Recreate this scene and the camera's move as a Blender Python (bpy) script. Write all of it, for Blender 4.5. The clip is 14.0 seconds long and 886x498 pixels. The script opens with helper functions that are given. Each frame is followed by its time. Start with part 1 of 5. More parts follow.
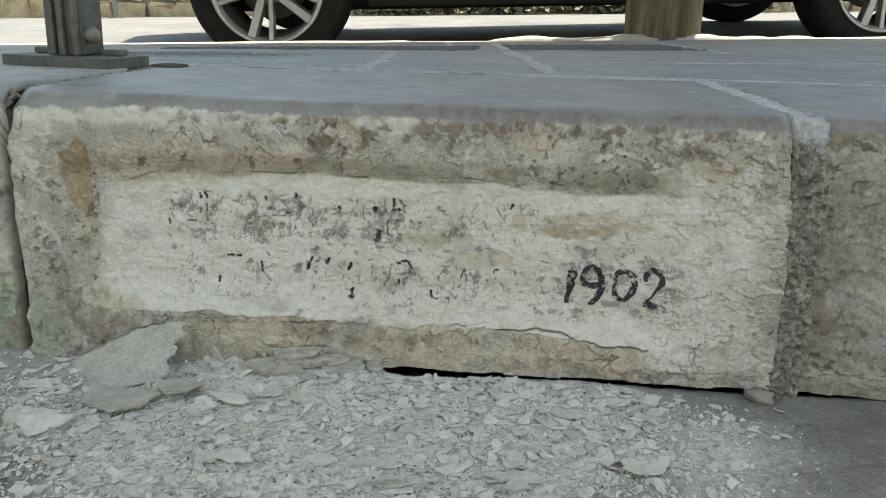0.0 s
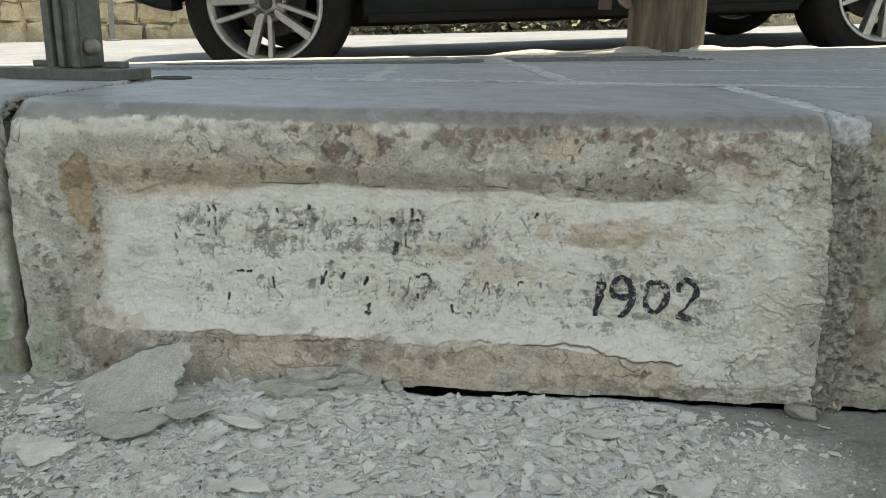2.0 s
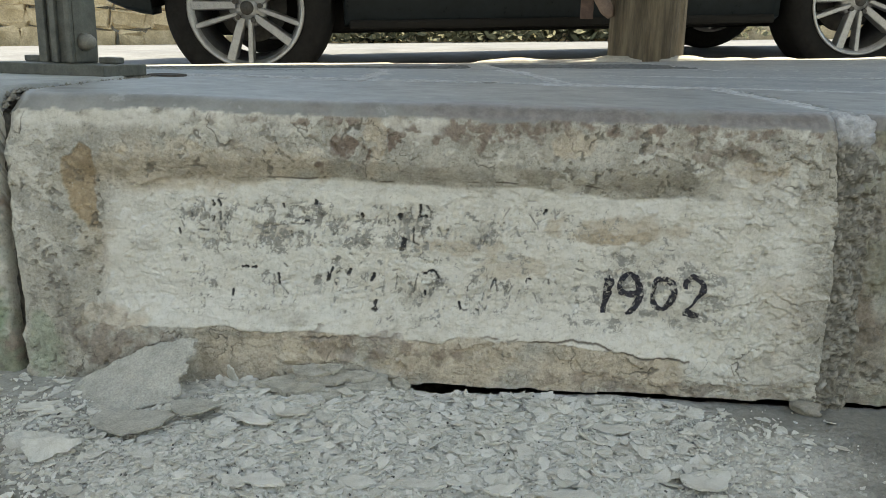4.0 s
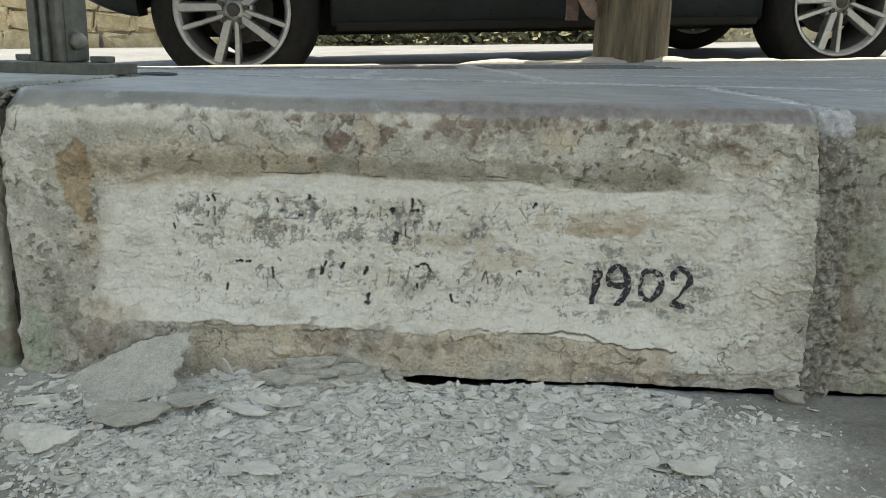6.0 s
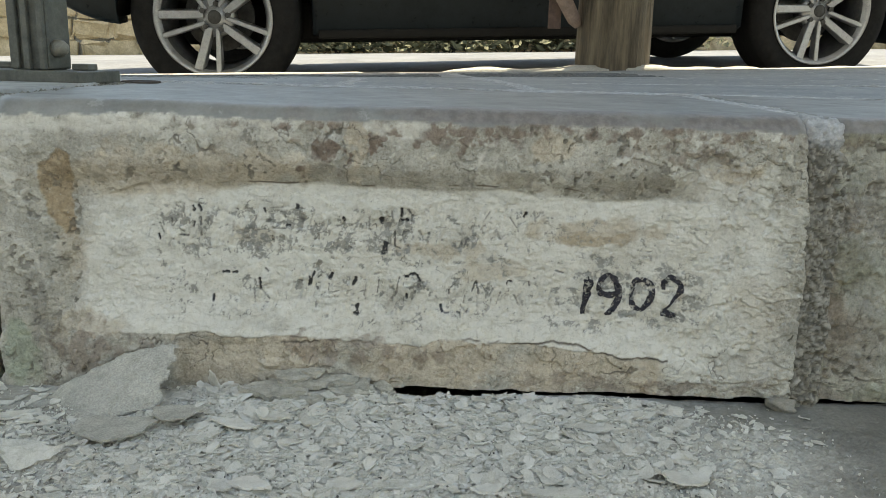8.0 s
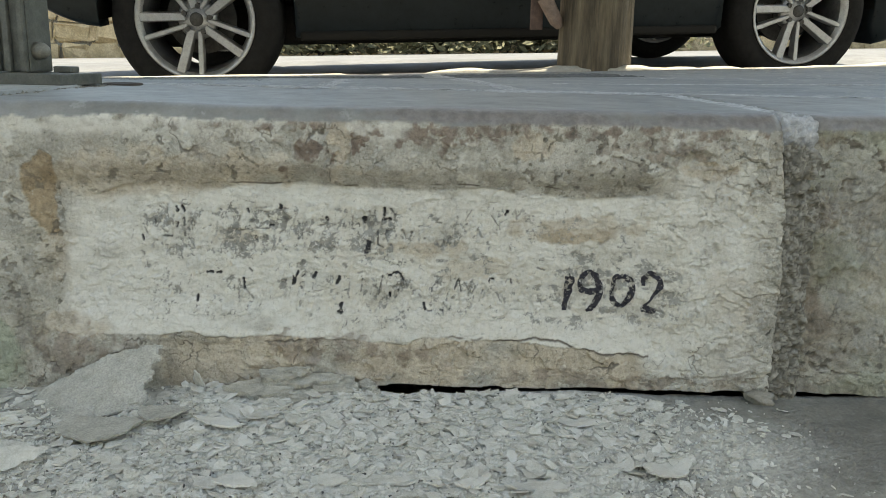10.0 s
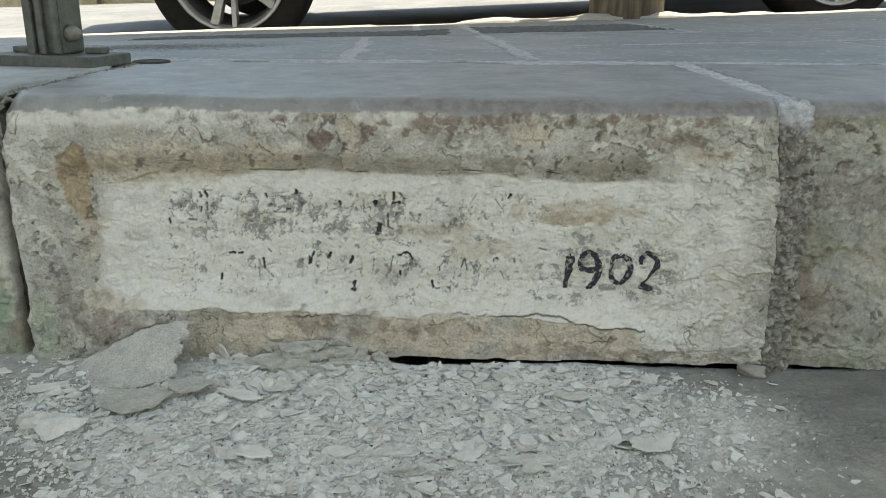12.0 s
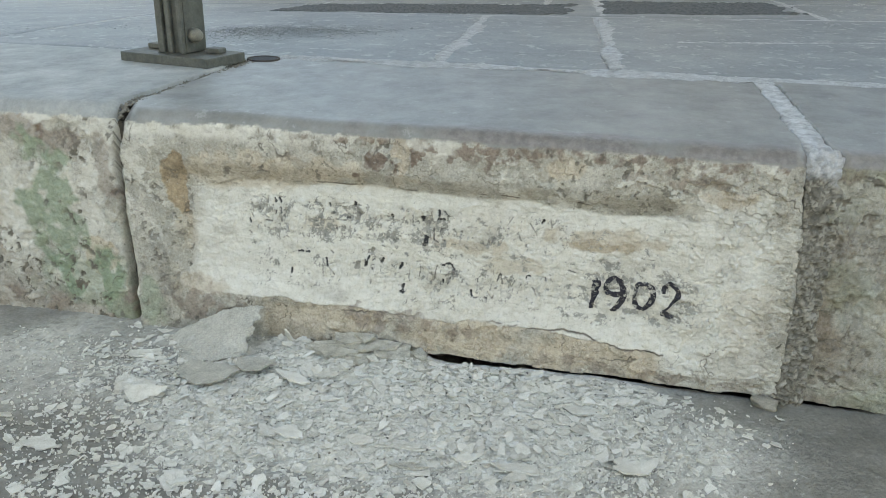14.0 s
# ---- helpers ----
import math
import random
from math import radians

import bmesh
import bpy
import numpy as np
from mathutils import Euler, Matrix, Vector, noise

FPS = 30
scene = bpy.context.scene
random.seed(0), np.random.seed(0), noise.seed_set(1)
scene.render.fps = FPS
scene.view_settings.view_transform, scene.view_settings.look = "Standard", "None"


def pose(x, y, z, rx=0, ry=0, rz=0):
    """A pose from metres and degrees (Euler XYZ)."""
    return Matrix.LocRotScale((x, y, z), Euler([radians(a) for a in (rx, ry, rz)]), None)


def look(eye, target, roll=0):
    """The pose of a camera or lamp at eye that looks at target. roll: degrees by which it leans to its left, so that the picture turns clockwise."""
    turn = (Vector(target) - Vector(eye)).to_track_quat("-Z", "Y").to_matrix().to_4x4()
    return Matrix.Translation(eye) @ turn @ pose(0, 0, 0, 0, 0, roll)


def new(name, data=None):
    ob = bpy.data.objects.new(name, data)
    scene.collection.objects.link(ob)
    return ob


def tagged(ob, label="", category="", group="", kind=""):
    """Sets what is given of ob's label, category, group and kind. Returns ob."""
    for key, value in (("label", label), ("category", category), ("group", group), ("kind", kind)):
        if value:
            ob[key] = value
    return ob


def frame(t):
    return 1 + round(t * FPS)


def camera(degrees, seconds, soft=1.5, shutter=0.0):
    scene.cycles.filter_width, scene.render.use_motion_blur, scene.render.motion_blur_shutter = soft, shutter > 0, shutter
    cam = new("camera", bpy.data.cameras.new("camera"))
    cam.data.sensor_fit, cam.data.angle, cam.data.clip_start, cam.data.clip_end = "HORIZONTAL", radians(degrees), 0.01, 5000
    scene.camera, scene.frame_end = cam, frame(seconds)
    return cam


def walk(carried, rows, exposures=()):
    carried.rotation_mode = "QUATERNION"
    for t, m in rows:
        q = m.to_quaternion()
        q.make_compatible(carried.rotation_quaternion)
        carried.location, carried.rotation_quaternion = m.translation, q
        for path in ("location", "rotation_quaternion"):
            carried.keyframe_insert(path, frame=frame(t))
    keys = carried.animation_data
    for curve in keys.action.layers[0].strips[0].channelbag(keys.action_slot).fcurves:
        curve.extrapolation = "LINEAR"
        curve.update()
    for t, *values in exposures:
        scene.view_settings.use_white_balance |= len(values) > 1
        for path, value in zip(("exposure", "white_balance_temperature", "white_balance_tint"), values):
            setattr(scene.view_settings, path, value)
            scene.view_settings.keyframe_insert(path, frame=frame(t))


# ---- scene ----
cam = camera(56.3, 14.0, soft=0.9)
PATH = [
    (0, (0.124, 0.058, 0.392), (0.013, 1.976, -0.164), 1.5),
    (0.5, (0.123, 0.062, 0.391), (0.01, 1.979, -0.167), 1.3),
    (1, (0.122, 0.066, 0.386), (0.012, 1.98, -0.183), 1.2),
    (1.5, (0.115, 0.073, 0.38), (-0.004, 1.992, -0.172), 0.2),
    (2, (0.098, 0.098, 0.373), (-0.01, 2.028, -0.14), 0.7),
    (2.5, (0.103, 0.113, 0.368), (0.045, 2.045, -0.146), 2.0),
    (3, (0.097, 0.117, 0.365), (0.077, 2.05, -0.15), 1.9),
    (3.5, (0.069, 0.107, 0.356), (0.032, 2.041, -0.155), 1.4),
    (3.7, (0.064, 0.102, 0.357), (0.022, 2.04, -0.136), 1.5),
    (5.8, (0.056, 0.081, 0.353), (0.043, 2.023, -0.124), 1.2),
    (6, (0.056, 0.08, 0.351), (0.048, 2.022, -0.129), 1.4),
    (6.5, (0.053, 0.084, 0.347), (0.053, 2.023, -0.141), 1.3),
    (7, (0.046, 0.084, 0.347), (0.043, 2.026, -0.134), 1.7),
    (7.5, (0.043, 0.087, 0.351), (0.061, 2.031, -0.12), 1.7),
    (8, (0.047, 0.088, 0.351), (0.084, 2.033, -0.11), 1.5),
    (8.5, (0.054, 0.088, 0.349), (0.118, 2.031, -0.119), 1.3),
    (8.7, (0.049, 0.084, 0.349), (0.131, 2.031, -0.102), 1.6),
    (11, (0.051, 0.074, 0.352), (0.112, 2.014, -0.13), 0.9),
    (11.5, (0.058, 0.062, 0.362), (0.088, 1.991, -0.166), 1.1),
    (12, (0.084, 0.043, 0.407), (0.062, 1.951, -0.193), 0.3),
    (12.5, (0.108, 0.014, 0.462), (0.014, 1.9, -0.196), 1.0),
    (13, (0.163, 0.011, 0.501), (-0.023, 1.869, -0.215), -0.1),
    (13.5, (0.198, 0.01, 0.509), (-0.075, 1.862, -0.197), 0.7),
    (14, (0.218, -0.01, 0.521), (-0.159, 1.811, -0.214), 0.9),
]
EXPOSURES = [(0.0, 2.13, 9400, 3), (11.0, 2.10, 9400, 3), (11.6, 2.12, 9400, 3), (12.0, 2.18, 9300, 3), (12.5, 2.45, 9250, 3), (14.0, 2.53, 9150, 3)]
walk(cam, [(t, look(eye, target, roll)) for t, eye, target, roll in PATH], EXPOSURES)

# ---- light ----
SUN_TO = Vector((0.06, 0.13, 1.0)).normalized()
world = bpy.data.worlds.new("sky")
scene.world = world
world.use_nodes = True
wn = world.node_tree
sky = wn.nodes.new("ShaderNodeTexSky")
sky.sky_type = "NISHITA"
sky.sun_disc = False
sky.sun_elevation = math.asin(SUN_TO.z)
sky.sun_rotation = math.atan2(SUN_TO.x, SUN_TO.y)
wn.links.new(sky.outputs[0], wn.nodes["Background"].inputs[0])
wn.nodes["Background"].inputs[1].default_value = 0.13
sun = new("sun", bpy.data.lights.new("sun", "SUN"))
sun.data.energy, sun.data.angle, sun.data.color = 2.4, radians(0.53), (1.0, 0.975, 0.94)
sun.matrix_world = look(SUN_TO * 30, (0, 0, 0))


# ---- small tools ----
def lattice(ix, iy, seed):
    n = (ix * 374761393 + iy * 668265263 + seed * 974634777) & 0xFFFFFFFF
    n = ((n ^ (n >> 13)) * 1274126177) & 0xFFFFFFFF
    return ((n ^ (n >> 16)) & 0xFFFF) / 65535.0


def vnoise(x, y, seed=0):
    x, y = np.asarray(x, float), np.asarray(y, float)
    ix, iy = np.floor(x).astype(np.int64), np.floor(y).astype(np.int64)
    fx, fy = x - ix, y - iy
    fx, fy = fx * fx * (3 - 2 * fx), fy * fy * (3 - 2 * fy)
    a = lattice(ix, iy, seed) * (1 - fx) + lattice(ix + 1, iy, seed) * fx
    b = lattice(ix, iy + 1, seed) * (1 - fx) + lattice(ix + 1, iy + 1, seed) * fx
    return a * (1 - fy) + b * fy


def fbm(x, y, size, octaves=4, seed=0):
    """Layered noise from -1 to 1; size is the largest lump in metres."""
    total, weight, power = 0.0, 0.0, 1.0
    for k in range(octaves):
        f = 2.03 ** k / size
        c, s = math.cos(0.5 + 1.1 * k), math.sin(0.5 + 1.1 * k)
        total = total + power * (2 * vnoise((c * x - s * y) * f + 7.3 * k, (s * x + c * y) * f - 3.1 * k, seed + k) - 1)
        weight += power
        power *= 0.55
    return total / weight * 1.6


def sm(v):
    v = np.clip(v, 0, 1)
    return v * v * (3 - 2 * v)


def box_mask(x, y, x0, x1, y0, y1, soft):
    return sm((x - x0) / soft + 0.5) * sm((x1 - x) / soft + 0.5) * sm((y - y0) / soft + 0.5) * sm((y1 - y) / soft + 0.5)


def blob(x, y, cx, cy, rx, ry, rough=0.35, seed=0, soft=0.25):
    d = np.sqrt(((x - cx) / rx) ** 2 + ((y - cy) / ry) ** 2)
    d = d + rough * fbm(x, y, max(min(rx, ry), 0.004) * 1.2, 3, seed)
    return sm((1 - d) / soft + 0.5)


def cells(x, y, size, seed=0):
    """Broken cells: the distance to the nearest seed, the lead over the second, and the cell's own chance value."""
    gx, gy = np.floor(x / size).astype(np.int64), np.floor(y / size).astype(np.int64)
    first, second, own = np.full(x.shape, 9.0), np.full(x.shape, 9.0), np.zeros(x.shape)
    for i in (-1, 0, 1):
        for j in (-1, 0, 1):
            cx, cy = gx + i, gy + j
            d = np.hypot(x / size - cx - lattice(cx, cy, seed), y / size - cy - lattice(cx, cy, seed + 1))
            chance = lattice(cx, cy, seed + 2)
            second = np.where(d < first, first, np.minimum(second, d))
            own = np.where(d < first, chance, own)
            first = np.minimum(first, d)
    return first, second - first, own


def grid_mesh(name, px, py, pz, masks=None, smooth=True):
    """A sheet from arrays of rows and columns, with named mask values at its corners."""
    rows, cols = px.shape
    verts = np.stack([px, py, pz], -1).reshape(-1, 3)
    idx = np.arange(rows * cols).reshape(rows, cols)
    quads = np.stack([idx[:-1, :-1], idx[:-1, 1:], idx[1:, 1:], idx[1:, :-1]], -1).reshape(-1, 4)
    me = bpy.data.meshes.new(name)
    me.vertices.add(len(verts))
    me.vertices.foreach_set("co", verts.astype(np.float32).ravel())
    me.loops.add(quads.size)
    me.loops.foreach_set("vertex_index", quads.astype(np.int32).ravel())
    me.polygons.add(len(quads))
    me.polygons.foreach_set("loop_start", np.arange(0, quads.size, 4, dtype=np.int32))
    me.polygons.foreach_set("use_smooth", np.full(len(quads), smooth))
    me.update()
    me.validate()
    for key, value in (masks or {}).items():
        at = me.attributes.new(key, "FLOAT", "POINT")
        at.data.foreach_set("value", np.broadcast_to(value, px.shape).astype(np.float32).ravel())
    return me


def from_bm(name, bm, mat, smooth=False):
    bmesh.ops.recalc_face_normals(bm, faces=bm.faces[:])
    me = bpy.data.meshes.new(name)
    bm.to_mesh(me)
    bm.free()
    me.materials.append(mat)
    for p in me.polygons:
        p.use_smooth = smooth
    return me


def part(name, bm, mat, parent, label="", smooth=False, at=None):
    ob = new(name, from_bm(name, bm, mat, smooth))
    ob.parent = parent
    if at is not None:
        ob.matrix_local = at
    return tagged(ob, label)


def box_bm(x0, x1, y0, y1, z0, z1, bevel=0.0, segments=2):
    bm = bmesh.new()
    bmesh.ops.create_cube(bm, size=1)
    for v in bm.verts:
        v.co = Vector((x0 if v.co.x < 0 else x1, y0 if v.co.y < 0 else y1, z0 if v.co.z < 0 else z1))
    if bevel:
        bmesh.ops.bevel(bm, geom=bm.edges[:], offset=bevel, segments=segments, affect="EDGES", profile=0.6)
    return bm


def lathe_bm(profile, steps, axis="Z", closed=False):
    """Turns (radius, height) pairs round an axis."""
    bm = bmesh.new()
    rings = []
    for k in range(steps):
        a = 2 * math.pi * k / steps
        ring = []
        for r, h in profile:
            p = (r * math.cos(a), r * math.sin(a), h)
            if axis == "Y":
                p = (p[0], h, p[1])
            ring.append(bm.verts.new(p))
        rings.append(ring)
    n = len(profile)
    for k in range(steps):
        a, b = rings[k], rings[(k + 1) % steps]
        for i in range(n if closed else n - 1):
            j = (i + 1) % n
            bm.faces.new((a[i], a[j], b[j], b[i]))
    bmesh.ops.remove_doubles(bm, verts=bm.verts[:], dist=1e-5)
    return bm


# ---- materials ----
def material(name):
    m = bpy.data.materials.new(name)
    m.use_nodes = True
    nt = m.node_tree
    return m, nt, nt.nodes["Principled BSDF"]


def coords(nt):
    return nt.nodes.new("ShaderNodeTexCoord").outputs["Object"]


def noise_node(nt, vec, scale, detail=5.0, rough=0.6, stretch=None):
    if stretch:
        mp = nt.nodes.new("ShaderNodeMapping")
        mp.inputs["Scale"].default_value = stretch
        nt.links.new(vec, mp.inputs["Vector"])
        vec = mp.outputs[0]
    n = nt.nodes.new("ShaderNodeTexNoise")
    n.inputs["Scale"].default_value, n.inputs["Detail"].default_value, n.inputs["Roughness"].default_value = scale, detail, rough
    nt.links.new(vec, n.inputs["Vector"])
    return n.outputs["Fac"]


def ramp(nt, fac, stops):
    r = nt.nodes.new("ShaderNodeValToRGB")
    while len(r.color_ramp.elements) < len(stops):
        r.color_ramp.elements.new(0.5)
    for e, (pos, col) in zip(r.color_ramp.elements, stops):
        e.position = pos
        e.color = (*col, 1) if len(col) == 3 else col
    nt.links.new(fac, r.inputs[0])
    return r.outputs[0]


def grey(v):
    return (v, v, v)


def mix(nt, fac, a, b, blend="MIX"):
    n = nt.nodes.new("ShaderNodeMix")
    n.data_type, n.blend_type = "RGBA", blend
    for sock, val in ((n.inputs[0], fac), (n.inputs[6], a), (n.inputs[7], b)):
        if isinstance(val, (int, float)):
            sock.default_value = val
        elif isinstance(val, tuple):
            sock.default_value = (*val, 1)
        else:
            nt.links.new(val, sock)
    return n.outputs[2]


def attr(nt, key):
    a = nt.nodes.new("ShaderNodeAttribute")
    a.attribute_name = key
    return a.outputs["Fac"]


def bump(nt, bsdf, height, strength, distance):
    b = nt.nodes.new("ShaderNodeBump")
    b.inputs["Strength"].default_value, b.inputs["Distance"].default_value = strength, distance
    nt.links.new(height, b.inputs["Height"])
    nt.links.new(b.outputs[0], bsdf.inputs["Normal"])


def plain(name, low, high, rough, scale=30.0, metal=0.0, relief=0.3, deep=0.001, stretch=None, gloss=0.5, speck=0.35, vary=0.0):
    """A surface between two tones in two sizes of mottling."""
    m, nt, b = material(name)
    v = coords(nt)
    big, fine = noise_node(nt, v, scale, 6, 0.65, stretch), noise_node(nt, v, scale * 9, 4, 0.7, stretch)
    c = ramp(nt, big, [(0.35, low), (0.65, high)])
    c = mix(nt, speck, c, ramp(nt, fine, [(0.36, grey(0.25)), (0.64, grey(0.72))]), "OVERLAY")
    if vary:
        one, bit = nt.nodes.new("ShaderNodeObjectInfo"), nt.nodes.new("ShaderNodeNewGeometry")
        own = mix(nt, 0.5, one.outputs["Random"], bit.outputs["Random Per Island"])
        c = mix(nt, vary, c, ramp(nt, own, [(0.2, grey(0.43)), (0.8, grey(0.70))]), "OVERLAY")
    nt.links.new(c, b.inputs["Base Color"])
    r = ramp(nt, fine, [(0.3, grey(max(rough - 0.1, 0.05))), (0.7, grey(min(rough + 0.1, 1)))])
    nt.links.new(r, b.inputs["Roughness"])
    b.inputs["Metallic"].default_value = metal
    b.inputs["Specular IOR Level"].default_value = gloss
    bump(nt, b, fine, relief, deep)
    return m


def masonry_material(name, layers, base, top_tones, top_rough=0.46):
    """Limewashed stone: tones laid over one another by the masks of the mesh, worn bare on its top."""
    m, nt, b = material(name)
    v = coords(nt)
    n1, n2 = noise_node(nt, v, 26, 7, 0.68), noise_node(nt, v, 290, 5, 0.72)
    n3 = noise_node(nt, v, 90, 5, 0.75)
    n4 = noise_node(nt, v, 170, 7, 0.74)
    c = ramp(nt, n1, [(0.3, base[0]), (0.5, base[1]), (0.7, base[2])])
    pits = ramp(nt, n3, [(0.29, grey(1.0)), (0.37, grey(0.0))])
    c = mix(nt, pits, c, tuple(0.45 * q for q in base[0]))
    for key, tone, alt in layers:
        tone2 = mix(nt, ramp(nt, n3, [(0.35, grey(0)), (0.65, grey(1))]), tone, alt)
        much = attr(nt, key)
        if key in ("grime", "strokes", "ochre"):
            gap = 0.44 if key == "grime" else 0.36
            much = mix(nt, 1.0, much, ramp(nt, n4, [(gap, grey(0.05)), (gap + 0.03, grey(1))]), "MULTIPLY")
        c = mix(nt, much, c, tone2)
    patch = ramp(nt, noise_node(nt, v, 42, 10, 0.74), [(0.455, grey(0.33)), (0.485, grey(0.53)), (0.56, grey(0.53)), (0.60, grey(0.66))])
    c = mix(nt, mix(nt, attr(nt, "wash"), grey(0.42), grey(0.15)), c, patch, "OVERLAY")
    rim = ramp(nt, noise_node(nt, v, 60, 8, 0.62, (1, 1, 1.5)), [(0.484, grey(0)), (0.496, grey(0.38)), (0.502, grey(0.38)), (0.508, grey(0))])
    c = mix(nt, rim, c, mix(nt, 1.0, c, (0.50, 0.47, 0.42), "MULTIPLY"))
    specks = ramp(nt, noise_node(nt, v, 330, 3, 0.6), [(0.64, grey(0)), (0.68, grey(0.9))])
    specks = mix(nt, attr(nt, "wash"), specks, grey(0.0))
    c = mix(nt, specks, c, mix(nt, 0.6, c, (0.10, 0.09, 0.075)))
    c = mix(nt, mix(nt, attr(nt, "wash"), grey(0.36), grey(0.10)), c, ramp(nt, n2, [(0.36, grey(0.24)), (0.5, grey(0.51)), (0.66, grey(0.73))]), "OVERLAY")
    stone = ramp(nt, noise_node(nt, v, 14, 9, 0.74, (1, 0.7, 1)), [(0.3, top_tones[0]), (0.5, top_tones[1]), (0.72, top_tones[2])])
    stone = mix(nt, ramp(nt, noise_node(nt, v, 30, 8, 0.75, (1, 0.8, 1)), [(0.60, grey(0)), (0.64, grey(0.45))]), stone, (0.42, 0.425, 0.42))
    stone = mix(nt, 0.2, stone, ramp(nt, n2, [(0.3, grey(0.3)), (0.7, grey(0.7))]), "OVERLAY")
    c = mix(nt, attr(nt, "worn"), c, stone)
    c = mix(nt, attr(nt, "scuff"), c, mix(nt, ramp(nt, n3, [(0.4, grey(0)), (0.6, grey(1))]), (0.135, 0.116, 0.112), (0.225, 0.202, 0.195)))
    nt.links.new(c, b.inputs["Base Color"])
    nt.links.new(mix(nt, attr(nt, "worn"), grey(0.9), ramp(nt, n1, [(0.3, grey(top_rough - 0.08)), (0.7, grey(top_rough + 0.12))])), b.inputs["Roughness"])
    rel = mix(nt, 0.28, n2, patch)
    h = mix(nt, attr(nt, "worn"), rel, mix(nt, 0.94, n2, grey(0.5)))
    bump(nt, b, h, 0.85, 0.0028)
    return m


asphalt = plain("street cement", (0.20, 0.20, 0.19), (0.30, 0.30, 0.285), 0.9, 9, relief=0.5, deep=0.002)
lime = plain("lime flake", (0.71, 0.70, 0.65), (0.84, 0.83, 0.78), 0.92, 90, relief=0.9, deep=0.0016, speck=0.45, vary=0.45)
lime_grey = plain("dirty lime flake", (0.64, 0.63, 0.58), (0.80, 0.79, 0.74), 0.92, 90, relief=1.0, deep=0.0018, speck=0.5, vary=0.5)


def paving_material():
    m, nt, b = material("worn pavement stone")
    v = coords(nt)
    n1, n2, n3 = noise_node(nt, v, 5, 9, 0.72), noise_node(nt, v, 34, 8, 0.74, (1, 0.7, 1)), noise_node(nt, v, 240, 4, 0.7)
    c = ramp(nt, n1, [(0.3, (0.155, 0.175, 0.185)), (0.5, (0.215, 0.232, 0.242)), (0.7, (0.285, 0.30, 0.305))])
    c = mix(nt, ramp(nt, n2, [(0.55, grey(0)), (0.61, grey(0.8))]), c, (0.42, 0.435, 0.435))
    c = mix(nt, ramp(nt, n2, [(0.36, grey(0.75)), (0.43, grey(0))]), c, (0.11, 0.12, 0.125))
    c = mix(nt, 0.3, c, ramp(nt, n3, [(0.3, grey(0.3)), (0.7, grey(0.7))]), "OVERLAY")
    nt.links.new(c, b.inputs["Base Color"])
    nt.links.new(ramp(nt, n2, [(0.35, grey(0.45)), (0.65, grey(0.72))]), b.inputs["Roughness"])
    bump(nt, b, n2, 0.35, 0.002)
    return m


slab_stone = paving_material()
mortar_light = plain("pale mortar", (0.34, 0.35, 0.36), (0.55, 0.56, 0.575), 0.9, 60, relief=0.9, deep=0.003, speck=0.6)
mortar_dark = plain("crumbling mortar", (0.16, 0.145, 0.12), (0.36, 0.34, 0.29), 0.95, 70, relief=1.0, deep=0.004)
asphalt_dark = plain("coarse dark asphalt", (0.07, 0.078, 0.082), (0.18, 0.19, 0.195), 0.85, 110, relief=1.0, deep=0.004)
gravel_dark = plain("dark chippings", (0.15, 0.163, 0.17), (0.30, 0.318, 0.325), 0.8, 90, relief=1.0, deep=0.004)
road_tar = plain("sunlit road", (0.115, 0.125, 0.142), (0.175, 0.188, 0.208), 0.9, 3, relief=0.5, deep=0.004)
kerb_white = plain("kerb edge stone", (0.34, 0.335, 0.325), (0.44, 0.435, 0.42), 0.85, 20)
steel_green = plain("weathered grey green paint", (0.062, 0.066, 0.058), (0.118, 0.12, 0.108), 0.65, 45, relief=0.3)
steel_bare = plain("weathered zinc", (0.16, 0.16, 0.14), (0.27, 0.26, 0.23), 0.55, 60, metal=0.3)
rust = plain("rusty iron", (0.03, 0.026, 0.024), (0.08, 0.06, 0.05), 0.8, 90)
wood = plain("weathered pole wood", (0.045, 0.036, 0.026), (0.20, 0.16, 0.115), 0.85, 26, relief=1.0, deep=0.005, stretch=(1, 1, 0.09))
faded_red = plain("faded red brown metal", (0.07, 0.042, 0.036), (0.14, 0.09, 0.075), 0.7, 40)
faded_pink = plain("pinkish conduit", (0.17, 0.12, 0.10), (0.27, 0.20, 0.17), 0.7, 40)
lime_sheet_mat = plain("grey speckled lime sheet", (0.40, 0.393, 0.355), (0.55, 0.542, 0.495), 0.92, 60, relief=0.8, deep=0.0016, speck=0.5)
crust_mat = plain("warm grey lime crust", (0.46, 0.445, 0.39), (0.74, 0.72, 0.65), 0.94, 90, relief=1.0, deep=0.003, speck=0.6)
pebble_mat = plain("warm grey pebble", (0.22, 0.205, 0.175), (0.34, 0.32, 0.28), 0.9, 60, relief=0.6, deep=0.001)
soil = plain("dark joint soil", (0.055, 0.05, 0.042), (0.17, 0.155, 0.13), 0.97, 90, relief=1.0, deep=0.003)
joint_dirt = plain("brown joint soil", (0.10, 0.095, 0.082), (0.24, 0.23, 0.205), 0.95, 90, vary=0.6)
gap_dark = plain("dark grit for shadow gaps", (0.13, 0.13, 0.12), (0.26, 0.26, 0.245), 0.95, 80)
leaf = plain("dusty shrub leaf", (0.035, 0.04, 0.018), (0.16, 0.16, 0.09), 0.7, 8)
paint_car = plain("dark green black car paint", (0.009, 0.0135, 0.0165), (0.014, 0.0195, 0.0235), 0.35, 3, relief=0.02, gloss=0.15)
